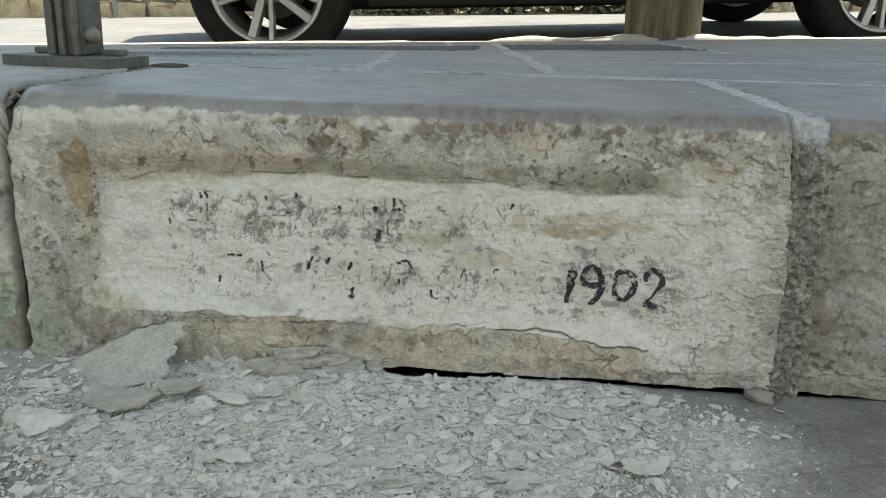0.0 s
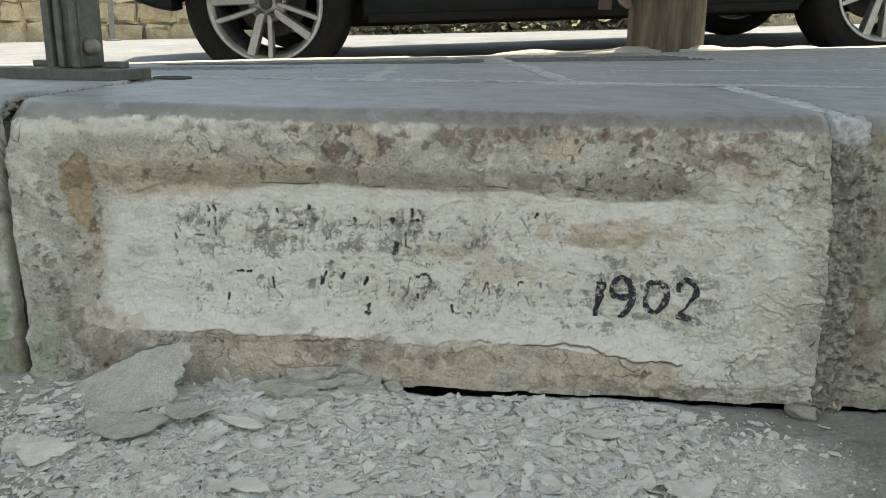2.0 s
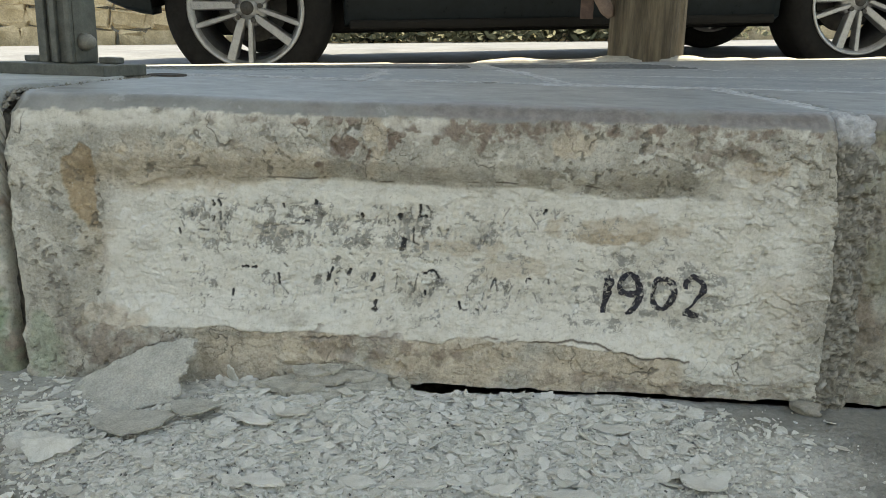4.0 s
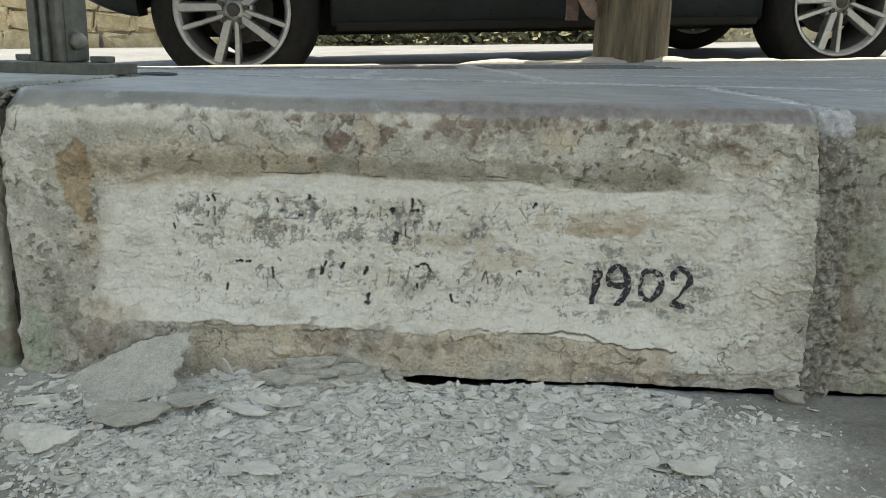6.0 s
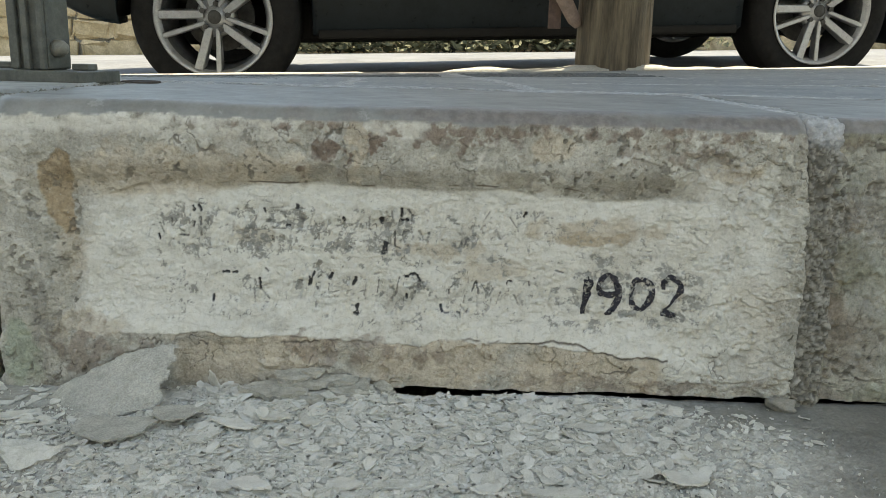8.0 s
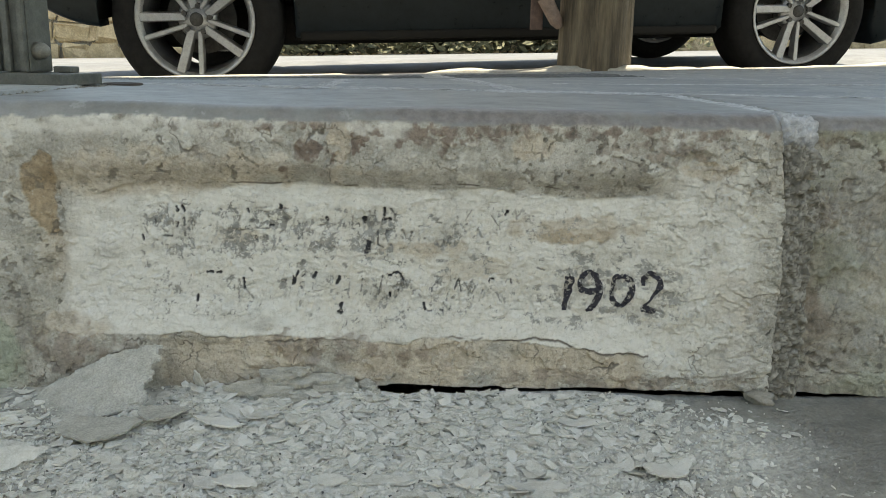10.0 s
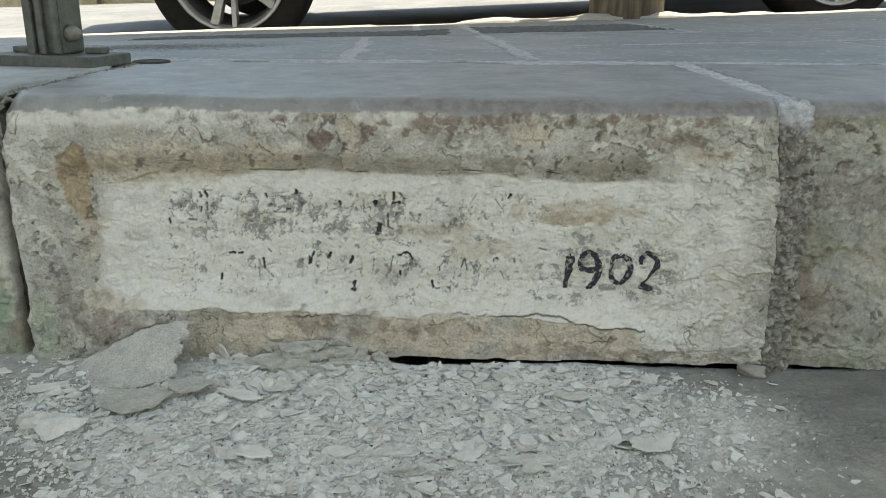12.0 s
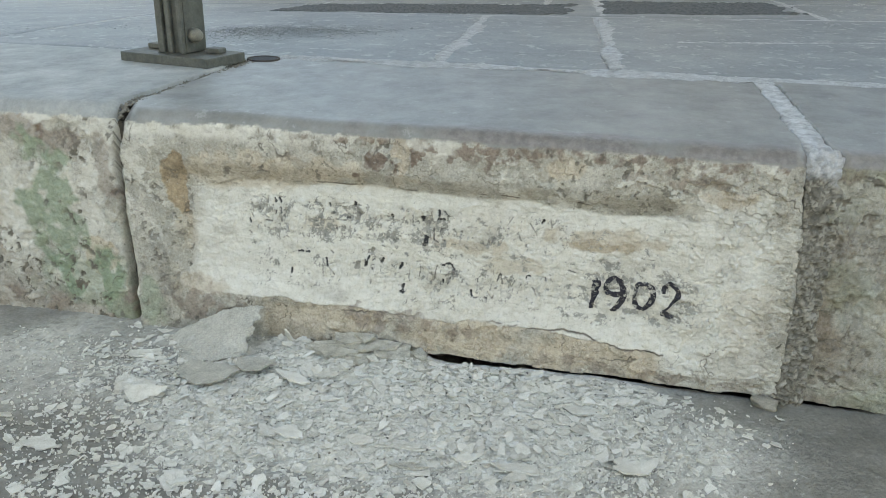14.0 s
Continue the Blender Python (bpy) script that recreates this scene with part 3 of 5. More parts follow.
    forward = 0.008 + 0.006 * sm(X / 0.3) + 0.008 * (1 - Z / 0.28)
    d = d * (1 - 0.85 * sm((Z - 0.266) / 0.016)) * front + (1 - front) * (0.0012 * fbm(X, S, 0.12, 3, 35) + 0.00015 * fbm(X, S, 0.01, 2, 36))
    soft_panel = panel * sm((x + 0.322) / np.where(Z < 0.16, 0.012, 0.045))
    wash = soft_panel * sm(1.1 + 0.8 * fbm(X, Z * 1.6, 0.05, 5, 20))
    wash = np.maximum(wash, 0.95 * box_mask(x, z, 0.30, 0.396, 0.028, 0.245, 0.025) * sm(1.0 + 0.8 * fbm(X, Z, 0.03, 4, 21) + 0.4 * chips))
    wash = np.maximum(wash, 0.5 * frame_part * crust * thin)
    wash = np.maximum(wash, 0.7 * blob(x, z, 0.33, 0.04, 0.06, 0.020, 0.5, 22))
    tan = lip * broken * sm(0.9 + 0.9 * fbm(X, Z, 0.05, 4, 26))
    tan = np.maximum(tan, 0.9 * bare * lip)
    for k, (cx, cz, w, h, much) in enumerate(((-0.18, 0.234, 0.13, 0.016, 0.75), (0.222, 0.174, 0.060, 0.014, 0.85), (0.06, 0.152, 0.05, 0.008, 0.8), (0.115, 0.130, 0.035, 0.012, 0.7),
                                              (0.17, 0.262, 0.018, 0.013, 0.9), (0.352, 0.240, 0.030, 0.008, 0.8), (-0.30, 0.066, 0.04, 0.014, 0.7), (-0.13, 0.163, 0.025, 0.010, 0.5), (0.38, 0.10, 0.02, 0.05, 0.3))):
        tan = np.maximum(tan, much * blob(x, z, cx, cz, w, h, 0.5, 27 + 3 * k, 0.5))
    tan = np.maximum(tan, 0.9 * blob(x, z, -0.026, 0.260, 0.011, 0.017, 0.7, 232, 0.12))
    tan = np.maximum(tan, 0.14 * panel * box_mask(x, z, -0.05, 0.40, 0.05, 0.20, 0.06))
    tan = np.maximum(tan, 0.8 * blob(x, z, -0.25, 0.222, 0.09, 0.020, 0.4, 233, 0.6))
    ragged = 0.005 * fbm(X, Z, 0.016, 5, 39)
    west, east = np.interp(Z, (0.145, 0.171, 0.227, 0.248), (-0.318, -0.331, -0.345, -0.322)), np.interp(Z, (0.145, 0.163, 0.203, 0.243, 0.250), (-0.306, -0.311, -0.313, -0.306, -0.314))
    ochre = sm((X + ragged - west) / 0.003) * sm((east - X - 0.7 * ragged) / 0.004) * sm((Z - 0.146 + ragged) / 0.02) * sm((0.250 - Z + ragged) / 0.004)
    d = d - 0.0018 * ochre
    ochre = np.maximum(ochre, 0.55 * blob(x, z, 0.215, 0.168, 0.045, 0.007, 0.5, 40, 0.5))
    ochre = np.maximum(ochre, 0.35 * blob(x, z, -0.315, 0.14, 0.015, 0.03, 0.5, 41, 0.8))
    brown = np.maximum(0.95 * blob(x, z, -0.058, 0.256, 0.022, 0.022, 0.8, 230, 0.15) * sm(0.9 + 1.2 * fbm(X, Z, 0.012, 4, 12)), 0.95 * blob(x, z, -0.003, 0.264, 0.007, 0.013, 0.6, 231, 0.15))
    pale = blob(x, z, -0.026, 0.260, 0.011, 0.017, 0.7, 232, 0.12)
    brown = brown * (1 - pale)
    for k, (cx, cz, w, h, much) in enumerate(((0.068, 0.267, 0.026, 0.009, 0.8), (0.125, 0.269, 0.020, 0.008, 0.8), (-0.006, 0.268, 0.006, 0.012, 0.9), (0.02, 0.228, 0.27, 0.009, 0.22), (0.30, 0.262, 0.05, 0.010, 0.6),
                                              (-0.29, 0.035, 0.055, 0.022, 0.6), (-0.04, 0.046, 0.075, 0.014, 0.55), (0.25, 0.010, 0.12, 0.012, 0.5), (0.12, 0.278, 0.30, 0.006, 0.85), (-0.28, 0.279, 0.11, 0.003, 0.4), (0.26, 0.225, 0.05, 0.012, 0.22))):
        brown = np.maximum(brown, much * blob(x, z, cx, cz, w, h, 0.9, 50 + 3 * k, 0.25) * sm(0.75 + fbm(X, Z, 0.012, 4, 217)))
    brown = np.maximum(brown, np.maximum(0.8 * ridge, 0.8 * split))
    brown = np.maximum(brown, 0.13 * frame_part * (1 - crust) * sm(0.3 + 1.4 * fbm(X, Z, 0.05, 4, 212)) * (1 - lip * broken))
    band = sm((X + 0.372) / 0.02) * sm((-0.321 + 0.005 * fbm(0 * X, Z, 0.04, 5, 247) - X) / 0.004) * sm((0.15 - Z) / 0.03)
    d = d + band * (0.0015 + 0.0022 * fbm(X, Z * 0.6, 0.014, 4, 248))
    fringe = box_mask(x, z, -0.42, 0.04, 0.266, 0.30, 0.012) * sm(0.75 + 1.4 * fbm(X, Z * 1.5, 0.02, 5, 244))
    wash, brown = np.maximum(wash, 0.85 * fringe), brown * (1 - 0.7 * fringe)
    moss = 0.6 * blob(x, z, -0.375, 0.03, 0.02, 0.04, 0.5, 60, 0.7)
    return d, {"wash": wash, "grime": grime, "tan": tan, "ochre": ochre, "brown": brown, "moss": moss, "strokes": strokes, "pits": np.maximum(0.7 * pits, 0.5 * band * sm(0.6 + 1.5 * fbm(X, Z, 0.02, 5, 243))) * front, "crack": crack * front,
               "worn": worn_mask(X, Z, Y, 0.2835), "scuff": 0.75 * sm((Z - 0.281) / 0.005) * (1 - sm((Y - 0.935 - 0.012 * fbm(X, Y, 0.05, 4, 245)) / 0.025)) * sm((X + 0.2) / 0.2) * sm(0.8 + fbm(X, S, 0.05, 4, 246)), "forward": forward, "foot": foot, "side": 0.011 * sm((X - 0.36) / 0.064) * (1 - sm((Z - 0.17) / 0.10))}


LAYERS = (("wash", (0.645, 0.632, 0.572), (0.74, 0.726, 0.672)), ("tan", (0.47, 0.41, 0.32), (0.57, 0.51, 0.42)),
          ("ochre", (0.33, 0.25, 0.165), (0.45, 0.36, 0.25)), ("brown", (0.16, 0.115, 0.09), (0.26, 0.20, 0.16)),
          ("moss", (0.22, 0.28, 0.19), (0.30, 0.36, 0.27)), ("grime", (0.27, 0.264, 0.243), (0.39, 0.382, 0.352)),
          ("pits", (0.13, 0.12, 0.10), (0.20, 0.18, 0.15)), ("crack", (0.09, 0.08, 0.065), (0.16, 0.14, 0.115)), ("strokes", (0.03, 0.03, 0.033), (0.07, 0.07, 0.075)))
BASE = ((0.385, 0.367, 0.315), (0.45, 0.432, 0.38), (0.515, 0.50, 0.45))
TOP = ((0.165, 0.168, 0.164), (0.23, 0.233, 0.227), (0.31, 0.312, 0.304))
DUSTY_TOP = ((0.21, 0.222, 0.222), (0.32, 0.335, 0.335), (0.47, 0.48, 0.475))
stone_mat = masonry_material("limewashed limestone", LAYERS, BASE, TOP)
mossy_mat = masonry_material("dusty limestone with moss", LAYERS, BASE, DUSTY_TOP, 0.7)
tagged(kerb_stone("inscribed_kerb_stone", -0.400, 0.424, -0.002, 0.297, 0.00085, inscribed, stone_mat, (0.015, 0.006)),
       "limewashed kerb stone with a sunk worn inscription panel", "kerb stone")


def plain_face(X, Y, Z, S, seed, coarse):
    """A crusted face without writing: relief and the masks of lime, bare and pitted places."""
    front = 1 - sm((Y - FRONT) / CREST)
    crust = sm((fbm(X, Z, 0.06, 5, seed) - 0.0) / 0.07)
    thin = sm((fbm(X, Z, 0.022, 5, seed + 7) - 0.1) / 0.08)
    pits = sm((fbm(X, Z, 0.009, 3, seed + 13) - 0.45) / 0.15) * sm(0.4 + 1.3 * fbm(X, Z, 0.07, 3, seed + 17))
    d = coarse * fbm(X, Z, 0.09, 5, seed + 23) + 0.0018 * crust + 0.0012 * thin + 0.0014 * fbm(X, Z, 0.010, 3, seed + 29) - 0.0018 * pits
    wash = 0.75 * crust * sm(0.45 + fbm(X, Z, 0.08, 4, seed + 31)) + 0.25 * thin
    brown = 0.5 * (1 - crust) * sm(0.4 + 1.3 * fbm(X, Z, 0.06, 4, seed + 37))
    top = 0.0012 * fbm(X, S, 0.12, 3, seed + 41)
    return front, d, top, np.clip(wash, 0, 1), brown, pits


def left_shape(X, Y, Z, S):
    front, d, top, wash, brown, pits = plain_face(X, Y, Z, S, 300, 0.004)
    moss = 0.85 * blob(X, Z, -0.515, 0.15, 0.034, 0.10, 0.9, 65, 0.35) + 0.6 * blob(X, Z, -0.425, 0.07, 0.03, 0.07, 0.9, 66, 0.5) + 0.5 * blob(X, Z, -0.50, 0.05, 0.07, 0.04, 0.9, 67, 0.5)
    moss = moss * sm(0.95 + 1.0 * fbm(X, Z, 0.018, 5, 250))
    tan = 0.95 * blob(X, Z, -0.448, 0.100, 0.024, 0.030, 0.6, 68, 0.15) + 0.5 * blob(X, Z, -0.66, 0.16, 0.05, 0.05, 0.6, 69, 0.6)
    brown = 0.8 * brown + 0.6 * blob(X, Z, -0.52, 0.255, 0.06, 0.022, 0.8, 70, 0.5) + 0.5 * blob(X, Z, -0.422, 0.22, 0.015, 0.05, 0.6, 71, 0.6) + 0.4 * blob(X, Z, -0.55, 0.01, 0.3, 0.02, 0.8, 72, 0.8)
    return d * (1 - 0.8 * sm((Z - 0.270) / 0.016)) * front + top * (1 - front), {"wash": np.clip(wash + 0.12, 0, 0.75), "grime": 0 * X, "tan": np.clip(tan, 0, 1), "ochre": 0 * X, "brown": np.clip(brown, 0, 1), "moss": np.clip(moss, 0, 1), "strokes": 0 * X,
               "pits": pits * front, "crack": 0.8 * hairlines(X, Z, 221) * front, "worn": worn_mask(X, Z, Y, 0.283), "scuff": 0 * X, "forward": 0.006 + 0 * X}


tagged(kerb_stone("kerb_stone", -1.25, -0.4075, -0.01, 0.300, 0.0015, left_shape, mossy_mat, (0.02, 0.006)), "limewashed kerb stone stained green with moss", "kerb stone", "kerb stones")


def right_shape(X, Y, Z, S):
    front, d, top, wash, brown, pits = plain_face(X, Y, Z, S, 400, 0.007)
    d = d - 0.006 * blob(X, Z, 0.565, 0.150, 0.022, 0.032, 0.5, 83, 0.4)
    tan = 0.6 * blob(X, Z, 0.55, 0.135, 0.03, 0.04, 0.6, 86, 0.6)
    # brown, grime and moss are raised to darken the whole face
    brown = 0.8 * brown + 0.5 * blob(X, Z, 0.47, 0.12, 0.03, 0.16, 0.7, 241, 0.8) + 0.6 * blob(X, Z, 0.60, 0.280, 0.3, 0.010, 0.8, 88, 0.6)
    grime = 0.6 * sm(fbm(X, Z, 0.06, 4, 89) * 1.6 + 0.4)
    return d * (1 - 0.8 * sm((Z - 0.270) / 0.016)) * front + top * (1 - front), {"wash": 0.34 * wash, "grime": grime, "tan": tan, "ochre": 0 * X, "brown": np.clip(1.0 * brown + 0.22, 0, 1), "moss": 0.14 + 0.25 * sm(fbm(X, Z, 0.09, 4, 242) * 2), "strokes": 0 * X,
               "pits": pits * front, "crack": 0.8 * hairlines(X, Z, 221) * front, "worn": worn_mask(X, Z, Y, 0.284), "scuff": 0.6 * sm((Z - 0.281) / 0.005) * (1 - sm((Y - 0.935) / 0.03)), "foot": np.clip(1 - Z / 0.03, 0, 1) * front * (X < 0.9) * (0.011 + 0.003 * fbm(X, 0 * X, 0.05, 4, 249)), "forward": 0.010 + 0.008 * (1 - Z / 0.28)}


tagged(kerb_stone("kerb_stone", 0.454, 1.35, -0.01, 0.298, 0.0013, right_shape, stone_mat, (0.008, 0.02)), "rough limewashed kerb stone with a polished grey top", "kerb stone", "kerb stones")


def distant_shape(X, Y, Z, S):
    front, d, top, wash, brown, pits = plain_face(X, Y, Z, S, 450, 0.006)
    zero = 0 * X
    return d * front + top * (1 - front), {"wash": wash, "grime": zero, "tan": zero, "ochre": zero, "brown": brown, "moss": zero, "strokes": zero, "pits": pits * front, "crack": zero,
               "worn": worn_mask(X, Z, Y, 0.283), "scuff": 0 * X, "forward": 0.01 + zero}


for x0, x1 in ((-4.2, -3.3), (-3.28, -2.3), (-2.28, -1.27), (1.37, 2.3), (2.32, 3.2), (3.22, 4.2)):
    tagged(kerb_stone("kerb_stone", x0, x1, -0.01, 0.299, 0.012, distant_shape, stone_mat), "plain limewashed kerb stone further along the pavement", "kerb stone", "kerb stones")


def build_joint():
    m, nt, b = material("crumbling joint mortar")
    v = coords(nt)
    n1, n2 = noise_node(nt, v, 75, 6, 0.75), noise_node(nt, v, 240, 4, 0.7)
    c = ramp(nt, n1, [(0.36, (0.11, 0.102, 0.085)), (0.45, (0.24, 0.228, 0.196)), (0.56, (0.33, 0.315, 0.275)), (0.64, (0.50, 0.48, 0.43))])
    pale = ramp(nt, n1, [(0.38, (0.33, 0.34, 0.35)), (0.62, (0.60, 0.61, 0.625))])
    # grains differ in tone; crevice shade between them is put into the colour
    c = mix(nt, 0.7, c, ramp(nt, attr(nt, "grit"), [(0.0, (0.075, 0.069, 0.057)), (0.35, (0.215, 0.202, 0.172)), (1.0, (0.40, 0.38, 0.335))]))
    c = mix(nt, attr(nt, "trodden"), c, pale)
    nt.links.new(c, b.inputs["Base Color"])
    b.inputs["Roughness"].default_value = 0.95
    bump(nt, b, n2, 0.9, 0.003)
    def wide(X, Y, Z, S):
        lumps = fbm(X, S, 0.016, 4, 91)
        bend = 0.007 * fbm(X, S, 0.014, 4, 97)
        near, lead, own = cells(X + bend, S + 0.007 * fbm(X, S, 0.014, 4, 98), 0.0048, 930)
        d = -0.0012 + 0.0024 * own * sm(lead / 0.2) + 0.0026 * lumps + 0.0025 * fbm(X, S, 0.006, 2, 92)
        rim = X - 0.420 + 0.003 * fbm(X * 0, S, 0.03, 4, 90)
        d = d - 0.014 * np.clip(1 - rim / 0.008, 0, 1) * sm(0.6 + 1.6 * fbm(X * 0, S, 0.05, 3, 95)) * (Y < FRONT + CREST)
        on_top = sm((Y - FRONT - CREST) / 0.01)
        d = d * (1 - on_top) + on_top * (-0.0005 + 0.0016 * fbm(X, S, 0.008, 3, 96) - 0.005 * np.clip(1 - (np.minimum(X - 0.421, 0.458 - X) + 0.004 * fbm(X, S, 0.03, 4, 99)) / 0.005, 0, 1))
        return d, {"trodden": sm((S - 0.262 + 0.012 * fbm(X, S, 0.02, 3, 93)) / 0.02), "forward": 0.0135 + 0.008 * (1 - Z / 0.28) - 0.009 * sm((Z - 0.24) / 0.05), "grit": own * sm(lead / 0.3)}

    def narrow(X, Y, Z, S):
        return -0.012 + 0.011 * sm((Y - FRONT - CREST) / 0.02) + 0.004 * fbm(X, S, 0.02, 3, 94), {"trodden": 0 * X, "forward": 0 * X, "grit": 0.3 + 0 * X}

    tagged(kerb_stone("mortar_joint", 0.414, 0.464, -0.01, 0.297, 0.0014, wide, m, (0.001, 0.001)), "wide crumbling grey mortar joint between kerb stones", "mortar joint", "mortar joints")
    tagged(kerb_stone("mortar_joint", -0.420, -0.388, -0.01, 0.290, 0.002, narrow, soil, (0.001, 0.001)), "deep narrow dark joint between kerb stones", "mortar joint", "mortar joints")


build_joint()


# ---- pavement behind the kerb stones ----
def pavement():
    xs, ys = np.meshgrid(np.concatenate([np.linspace(-30, -3, 20), np.linspace(-2.8, 3, 120), np.linspace(3.3, 30, 20)]), np.linspace(1.345, 3.42, 90))
    zs = pavement_z(xs, ys) - 0.002 + 0.0006 * fbm(xs, ys, 0.2, 3, 101)
    me = grid_mesh("pavement", xs, ys, zs)
    me.materials.append(mortar_light)
    pav = tagged(new("pavement", me), "pavement of worn grey stone slabs with pale mortar joints", "pavement", kind="structure")
    lines_a = [-3.1, -2.3, -1.55, -0.98, -0.085, 0.214, 0.98, 1.6, 2.4, 3.1]
    lines_b = [-3.1, -2.2, -1.3, -0.70, 0.07, 0.80, 1.5, 2.3, 3.1]
    for xa, xb in zip(lines_a[:-1], lines_a[1:]):
        slab(pav, xa, xb, 1.356 if xb < 0 else 1.380, 2.34)
    for xa, xb in zip(lines_b[:-1], lines_b[1:]):
        slab(pav, xa, xb, 2.345, 2.78)
        slab(pav, xa, xb, 2.785, 3.30)


def slab(parent, x0, x1, y0, y1, mat=None):
    g = 0.004
    nx, ny = max(int((x1 - x0) / 0.012), 8), max(int((y1 - y0) / 0.012), 8)
    X, Y = np.meshgrid(np.linspace(x0 + g, x1 - g, nx), np.linspace(y0 + g, y1 - g, ny))
    lean = -0.07 * (Y - 1.37)
    X = X + lean
    X = X + 0.004 * fbm(X, Y, 0.08, 3, 111)
    e = np.minimum(np.minimum(X - X.min(1, keepdims=True), X.max(1, keepdims=True) - X), np.minimum(Y - y0 - g, y1 - g - Y))
    Z = pavement_z(X, Y) + 0.0015 * fbm(X, Y, 0.25, 4, 112) - 0.0035 * np.clip(1 - e / 0.006, 0, 1) ** 2
    me = grid_mesh("paving_slab", X, Y, Z)
    me.materials.append(mat or slab_stone)
    ob = new("paving_slab", me)
    ob.parent = parent


pavement()


def mortar_strip(x0, x1, y0, y1, wide, seed):
    """A trodden mortar line along a joint, uneven in width."""
    n = int(math.hypot(x1 - x0, y1 - y0) / 0.003)
    T, W = np.meshgrid(np.linspace(0, 1, n), np.linspace(-1, 1, 11))
    dx, dy = x1 - x0, y1 - y0
    ln = math.hypot(dx, dy)
    half = wide * np.clip(1 + 0.9 * fbm(T * ln, 0 * T, 0.10, 5, seed) + 0.35 * fbm(T * ln, W * 0.02, 0.012, 3, seed + 2), 0.15, 3)
    off = 0.006 * fbm(T * ln, 0 * T, 0.12, 4, seed + 5) + W * half
    X, Y = x0 + T * dx - off * dy / ln, y0 + T * dy + off * dx / ln
    Z = pavement_z(X, Y) + 0.0022 * (1 - W ** 2) - 0.0008 + 0.0010 * fbm(X, Y, 0.010, 4, seed + 9)
    me = grid_mesh("mortar_strip", X, Y, Z)
    me.materials.append(mortar_light)
    tagged(new("mortar_strip", me), "pale trodden mortar line between paving stones", "mortar joint", "mortar lines")


mortar_strip(-0.36, 0.40, 1.366, 1.372, 0.022, 500)
mortar_strip(0.40, 1.35, 1.370, 1.376, 0.018, 520)
mortar_strip(-0.085, -0.116, 1.38, 2.02, 0.016, 540)
mortar_strip(0.214, 0.166, 1.385, 2.30, 0.017, 560)
mortar_strip(0.160, 0.105, 2.36, 3.25, 0.017, 580)
mortar_strip(0.33, 1.20, 1.79, 2.02, 0.007, 600)


def dark_patch(x0, x1, y0, y1, fade, seed):
    """Coarse dark asphalt let into the paving, ragged at its edges and broken up towards one end."""
    X, Y = np.meshgrid(np.linspace(x0, x1, int((x1 - x0) / 0.006)), np.linspace(y0, y1, int((y1 - y0) / 0.006)))
    e = np.minimum(np.minimum(X - x0, 0.5 * (x1 - X) if fade else x1 - X), np.minimum(Y - y0, y1 - Y))
    body = sm((e + 0.03 * fbm(X, Y, 0.09, 5, seed) - 0.012 - fade * 0.05 * sm((X - x0) / (x1 - x0))) / 0.012)
    Z = pavement_z(X, Y) - 0.006 + 0.0085 * body + body * (0.0022 * fbm(X, Y, 0.012, 3, seed + 3))
    me = grid_mesh("asphalt_patch", X, Y, Z, None, False)
    me.materials.append(asphalt_dark)
    tagged(new("asphalt_patch", me), "strip of coarse dark asphalt patched into the grey pavement", "patch", "asphalt patches")


dark_patch(-0.83, 0.075, 2.36, 2.77, 0.0, 640)
dark_patch(0.135, 0.80, 2.40, 2.90, 1.0, 660)


# kerb edge, road and the far side
def far_ground():
    xs, ys = np.meshgrid(np.concatenate([np.linspace(-30, -3, 28), np.linspace(-2.9, 3.5, 160), np.linspace(4, 30, 27)]), np.array([3.30, 3.302, 3.34, 3.42, 3.44, 3.445]))
    lift = np.broadcast_to(np.array([-0.02, 0.0, 0.004, 0.004, -0.01, -0.3])[:, None], xs.shape)
    lumps = (0.011 * sm((xs - 0.10) / 0.15) * sm(fbm(xs, 0 * ys, 0.22, 4, 122) * 1.6 + 0.45) + 0.005 * box_mask(xs, ys, 0.45, 1.05, 0, 9, 0.2) - 0.010 * box_mask(xs, ys, -0.22, 0.10, 0, 9, 0.06)) * np.broadcast_to(np.array([0, 0.3, 1, 1, 0.6, 0])[:, None], xs.shape)
    zs = pavement_z(xs, ys) + lift + lumps + 0.003 * fbm(xs, ys, 0.5, 3, 121)
    me = grid_mesh("kerb_edge", xs, ys, zs)
    me.materials.append(kerb_white)
    tagged(new("kerb_edge", me), "pale sunlit stone edge of the pavement", "kerb", kind="structure")
    xs, ys = np.meshgrid(np.linspace(-30, 30, 61), np.linspace(3.4, 9.9, 40))
    me = grid_mesh("road", xs, ys, road_z(xs, ys))
    me.materials.append(road_tar)
    tagged(new("road", me), "bright sunlit pale asphalt road", "road", kind="structure")


far_ground()


